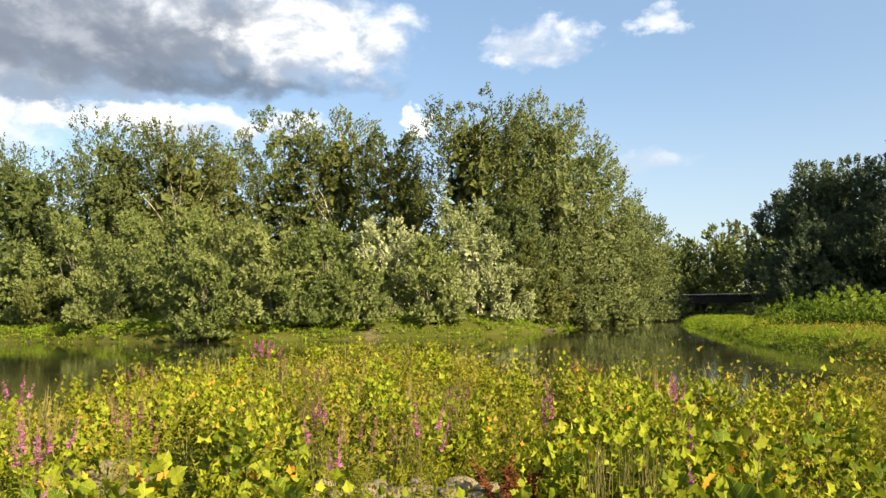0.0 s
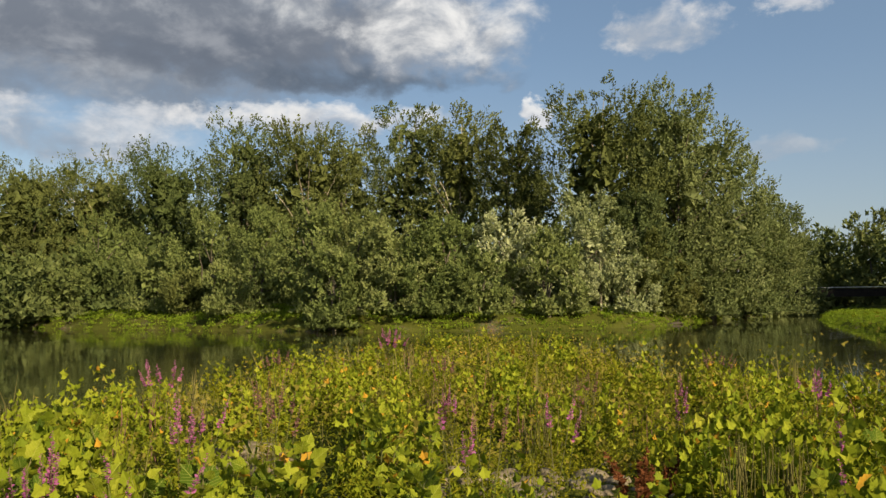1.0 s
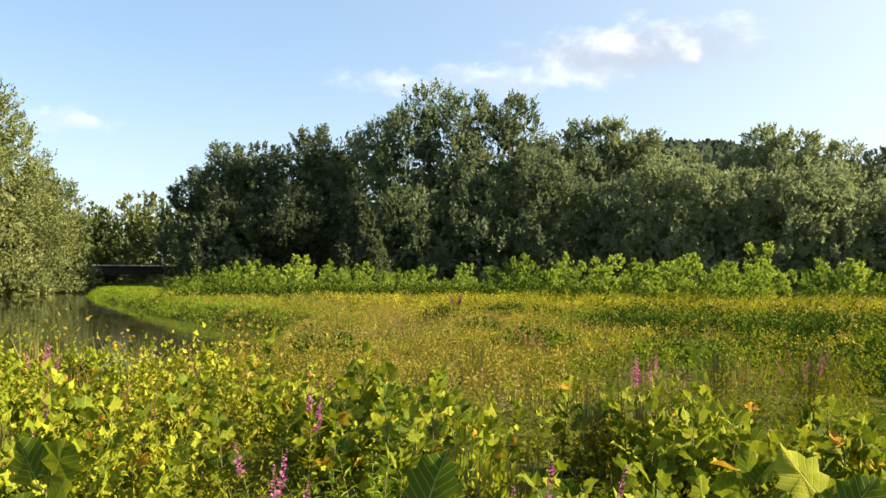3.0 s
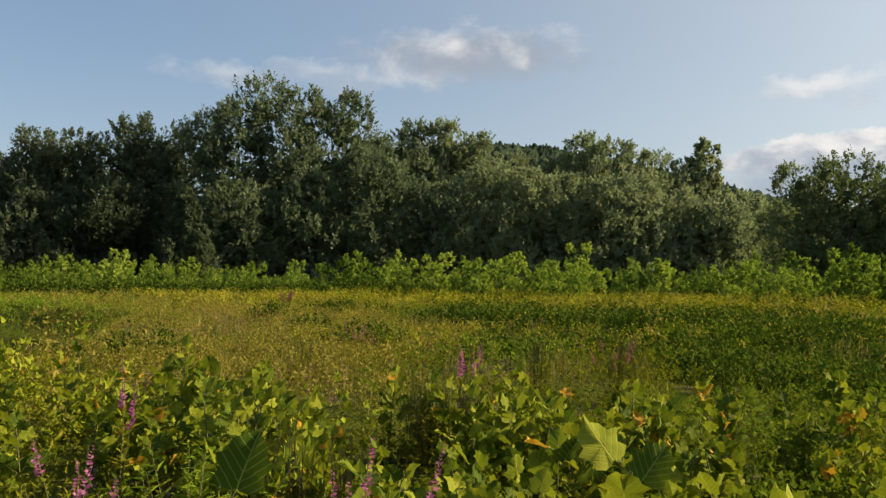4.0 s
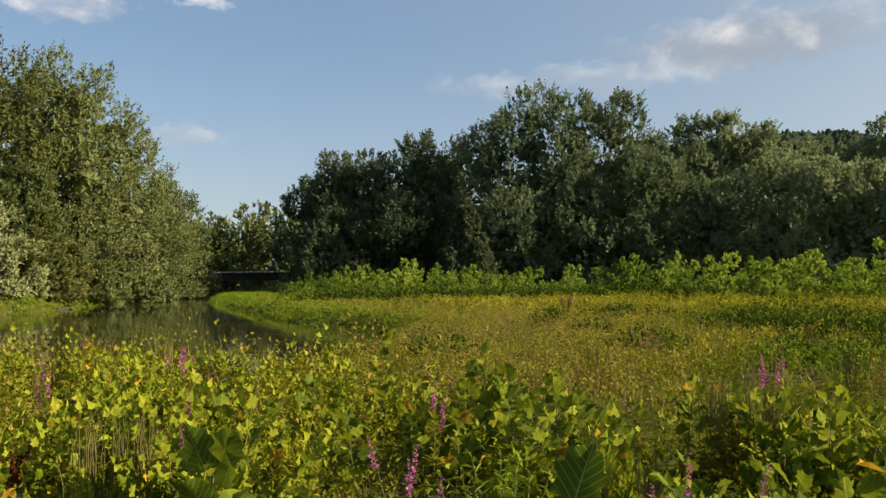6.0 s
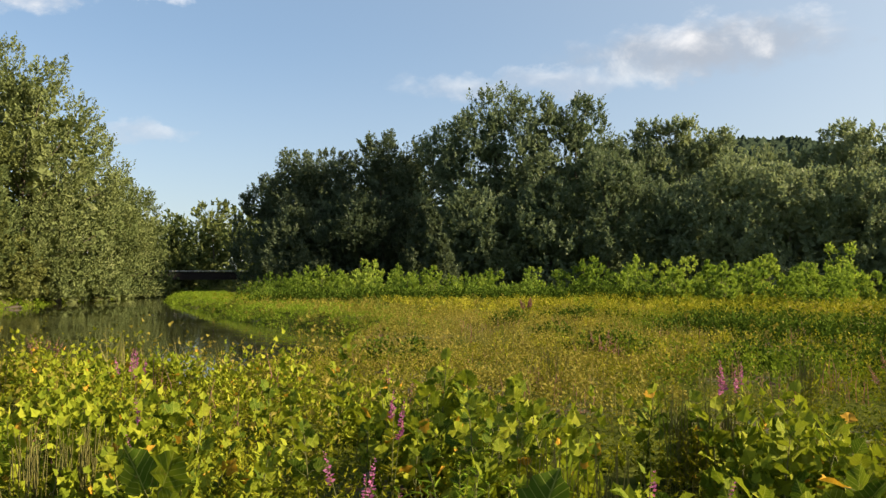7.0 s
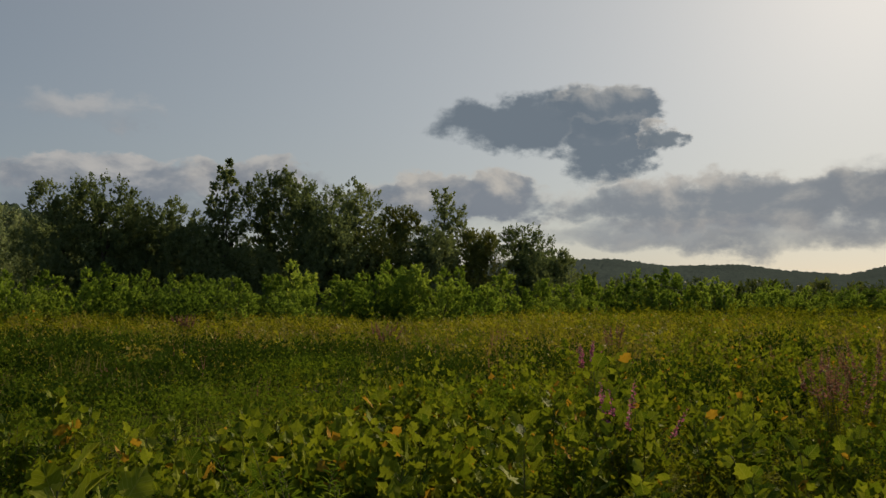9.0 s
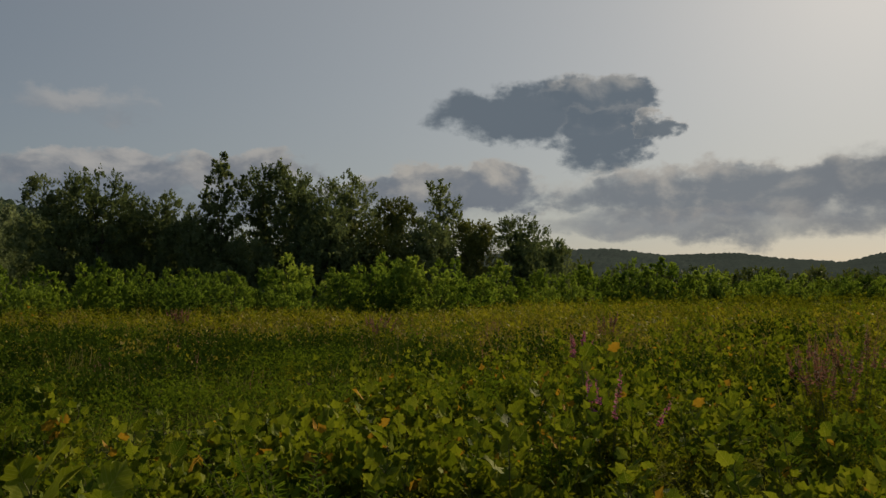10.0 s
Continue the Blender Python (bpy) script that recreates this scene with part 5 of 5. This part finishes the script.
def build_stalk_clumps():
    rng = rng_of(92)
    for x, y, h, n, wide in VERVAIN:
        z = float(ground_height([(x, y)])[0])
        root = thing("vervain_clump", x, y, z, "upright clump of olive vervain stalks going to seed", "wild plant", "vervain in the meadow")
        leaf = Soup()
        for k in range(n):
            s = Soup()
            foot = np.append(rng.normal(0, wide * 0.5, 2), -0.03)
            top = foot + np.append(rng.normal(0, wide * 0.45, 2), h * rng.uniform(0.75, 1.05))
            u = np.linspace(0, 1, 4)[:, None]
            s.tube(foot + (top - foot) * u + np.append(rng.normal(0, 0.03, 2), 0) * np.sin(u * 2.6), np.array([0.0022, 0.002, 0.0042, 0.0018]), 4)
            part("stalk", s.mesh("stalk", [STALK]), root)
        turn = rng.uniform(0, 6.3, n * 3)
        ahead, side, up = axes_along(np.stack([np.cos(turn), np.sin(turn), rng.uniform(0.3, 1.2, n * 3)], -1), rng, 0.6)
        leaf.stamp(LANCE, np.column_stack([rng.normal(0, wide * 0.6, (n * 3, 2)), rng.uniform(0.05, 0.55, n * 3) * h]), ahead, side, up, rng.uniform(0.05, 0.12, n * 3))
        part("foliage", leaf.mesh("foliage", [HERB_LEAF]), root)
    for x, y, h, n in GOLDENROD_STANDS:
        z = float(ground_height([(x, y)])[0])
        root = thing("goldenrod_plant", x, y, z, "bushy goldenrod plant with narrow bright green leaves", "wild plant", "goldenrod in the meadow")
        for k in range(n):
            stem, leaf = Soup(), Soup()
            foot = np.append(rng.normal(0, 0.05, 2), -0.03)
            top = np.append(rng.normal(0, 0.20, 2), h * rng.uniform(0.75, 1.05))
            u = np.linspace(0, 1, 5)[:, None]
            stem.tube(foot + (top - foot) * u + np.append(rng.normal(0, 0.02, 2), 0) * np.sin(u * 3), np.linspace(0.004, 0.0015, 5), 4)
            m = 34
            lu = np.linspace(0.2, 1.0, m)[:, None]
            turn = np.arange(m) * 2.4 + rng.normal(0, 0.3, m)
            ahead, side, up = axes_along(np.stack([np.cos(turn), np.sin(turn), rng.uniform(0.2, 0.9, m)], -1), rng, 0.75)
            leaf.stamp(LANCE, foot + (top - foot) * lu, ahead, side, up, rng.uniform(0.07, 0.12, m) * (1.2 - 0.6 * lu[:, 0]))
            part("foliage", leaf.mesh("foliage", [BANK_GRASS]), part("stem", stem.mesh("stem", [STEM], True), root))
    for x, y, h in DOCKS:
        z = float(ground_height([(x, y)])[0])
        root = thing("curly_dock", x, y, z, "rust-brown dried dock plant among the cobbles", "wild plant", "docks in the meadow")
        for k in range(7):
            stem, seed = Soup(), Soup()
            foot, top = np.append(rng.normal(0, 0.05, 2), -0.03), np.append(rng.normal(0, 0.13, 2), h * rng.uniform(0.7, 1.05))
            u = np.linspace(0, 1, 4)[:, None]
            stem.tube(foot + (top - foot) * u, np.linspace(0.006, 0.003, 4), 4)
            spike(seed, rng, foot, top, h * 0.5, 0.05, 0)
            tagged(part("seed_head", seed.mesh("seed_head", [RUST]), part("stem", stem.mesh("stem", [RUST], True), root)), "rust-brown dried seeds", kind="stuff")


def stone_mesh(seed):
    rng = rng_of(seed)
    bm = bmesh.new()
    bmesh.ops.create_icosphere(bm, subdivisions=2, radius=1.0)
    k = Vector(rng.uniform(-9, 9, 3))
    for v in bm.verts:
        v.co *= 1 + 0.28 * noise.noise(v.co * 0.9 + k) + 0.10 * noise.noise(v.co * 2.7 + k)
        v.co.z *= 0.5
    for face in bm.faces:
        face.smooth = True
    me = bpy.data.meshes.new("stone")
    bm.to_mesh(me)
    bm.free()
    me.materials.append(STONE)
    return me


def build_stones():
    rng = rng_of(93)
    kinds = [stone_mesh(500 + k) for k in range(6)]
    spots = list(BOULDERS)
    for x, y, spread, n in COBBLE_BEDS:
        for _ in range(n):
            spots.append((x + rng.normal(0, spread), y + rng.normal(0, spread), rng.uniform(0.03, 0.10)))
    for x, y, r in spots:
        z = float(ground_height([(x, y)])[0])
        ob = new("cobble" if r < 0.15 else "boulder", kinds[int(rng.integers(6))])
        ob.matrix_world = pose(x, y, z + r * 0.12, rng.normal(0, 8), rng.normal(0, 8), rng.uniform(0, 360)) @ Matrix.Diagonal((r * rng.uniform(0.9, 1.5), r, r, 1))
        tagged(ob, "rounded grey river cobble on the gravel" if r < 0.15 else "weathered grey boulder half hidden in weeds", "stone", "stones on the gravel")


# ---- the bridge ----
def box(soup, x0, y0, z0, x1, y1, z1, mat=0):
    v = [(x, y, z) for x in (x0, x1) for y in (y0, y1) for z in (z0, z1)]
    q = [(0, 1, 3, 2), (4, 6, 7, 5), (0, 4, 5, 1), (2, 3, 7, 6), (0, 2, 6, 4), (1, 5, 7, 3)]
    soup.put(v, [t for a, b, c, d in q for t in ((a, b, c), (a, c, d))], mat)


def build_log():
    """A waterlogged trunk at the foot of the far bank."""
    s = Soup()
    k = np.linspace(-1, 1, 7)
    s.tube(np.column_stack([k * 0.75, 0.06 * np.sin(k * 3), 0.05 * k]), [0.05, 0.13, 0.15, 0.16, 0.15, 0.12, 0.04], 8)
    s.tube(np.array([[0.2, 0, 0.1], [0.3, 0.05, 0.3], [0.45, 0.05, 0.42]]), [0.05, 0.04, 0.015], 5)
    ob = tagged(new("driftwood_log", s.mesh("driftwood_log", [WET_WOOD], True)), "dark waterlogged trunk lying at the river's edge", "log")
    ob.matrix_world = pose(8.6, 66.6, WATER_Z + 0.06, 0, 0, 20)


def build_bridge():
    x, y = polar(16.6, 118)
    root = thing("footbridge", x, y, 0, "low steel bridge with a pale rail over the river", "bridge", turn=-14)
    deck_z = EYE + 118 * math.tan(radians(0.44))
    # deck, girders and abutment all carry the painted shade
    for name, dims, mat in (("deck", (-21, -1.6, deck_z - 0.55, 21, 1.6, deck_z - 0.18), SHADED_STEEL), ("girder", (-21, -1.75, deck_z - 1.25, 21, -1.45, deck_z - 0.56), SHADED_STEEL),
                            ("girder", (-21, 1.45, deck_z - 1.25, 21, 1.75, deck_z - 0.56), SHADED_STEEL), ("pier", (-7.6, -1.5, -1.8, -6.6, 1.5, deck_z - 1.26), CONCRETE), ("abutment", (15, -2.6, -1.8, 23, 2.6, deck_z - 1.26), SHADED_STEEL)):
        s = Soup()
        box(s, *dims)
        part(name, s.mesh(name, [mat]), root)
    for side in (-1.6, 1.6):
        s = Soup()
        box(s, -21, side - 0.05, deck_z - 0.04, 21, side + 0.05, deck_z + 0.04)
        part("rail", s.mesh("rail", [RAIL]), root, "pale metal rail")
        for k in range(15):
            s = Soup()
            box(s, -21 + 3 * k - 0.05, side - 0.04, deck_z - 0.2, -21 + 3 * k + 0.05, side + 0.04, deck_z + 0.32)
            part("post", s.mesh("post", [SHADED_STEEL]), root)


build_woods()
build_thicket()
build_bridge()
build_log()
build_sapling_drifts()
build_herbs()
build_loosestrife()
build_stalk_clumps()
build_stones()
build_saplings()
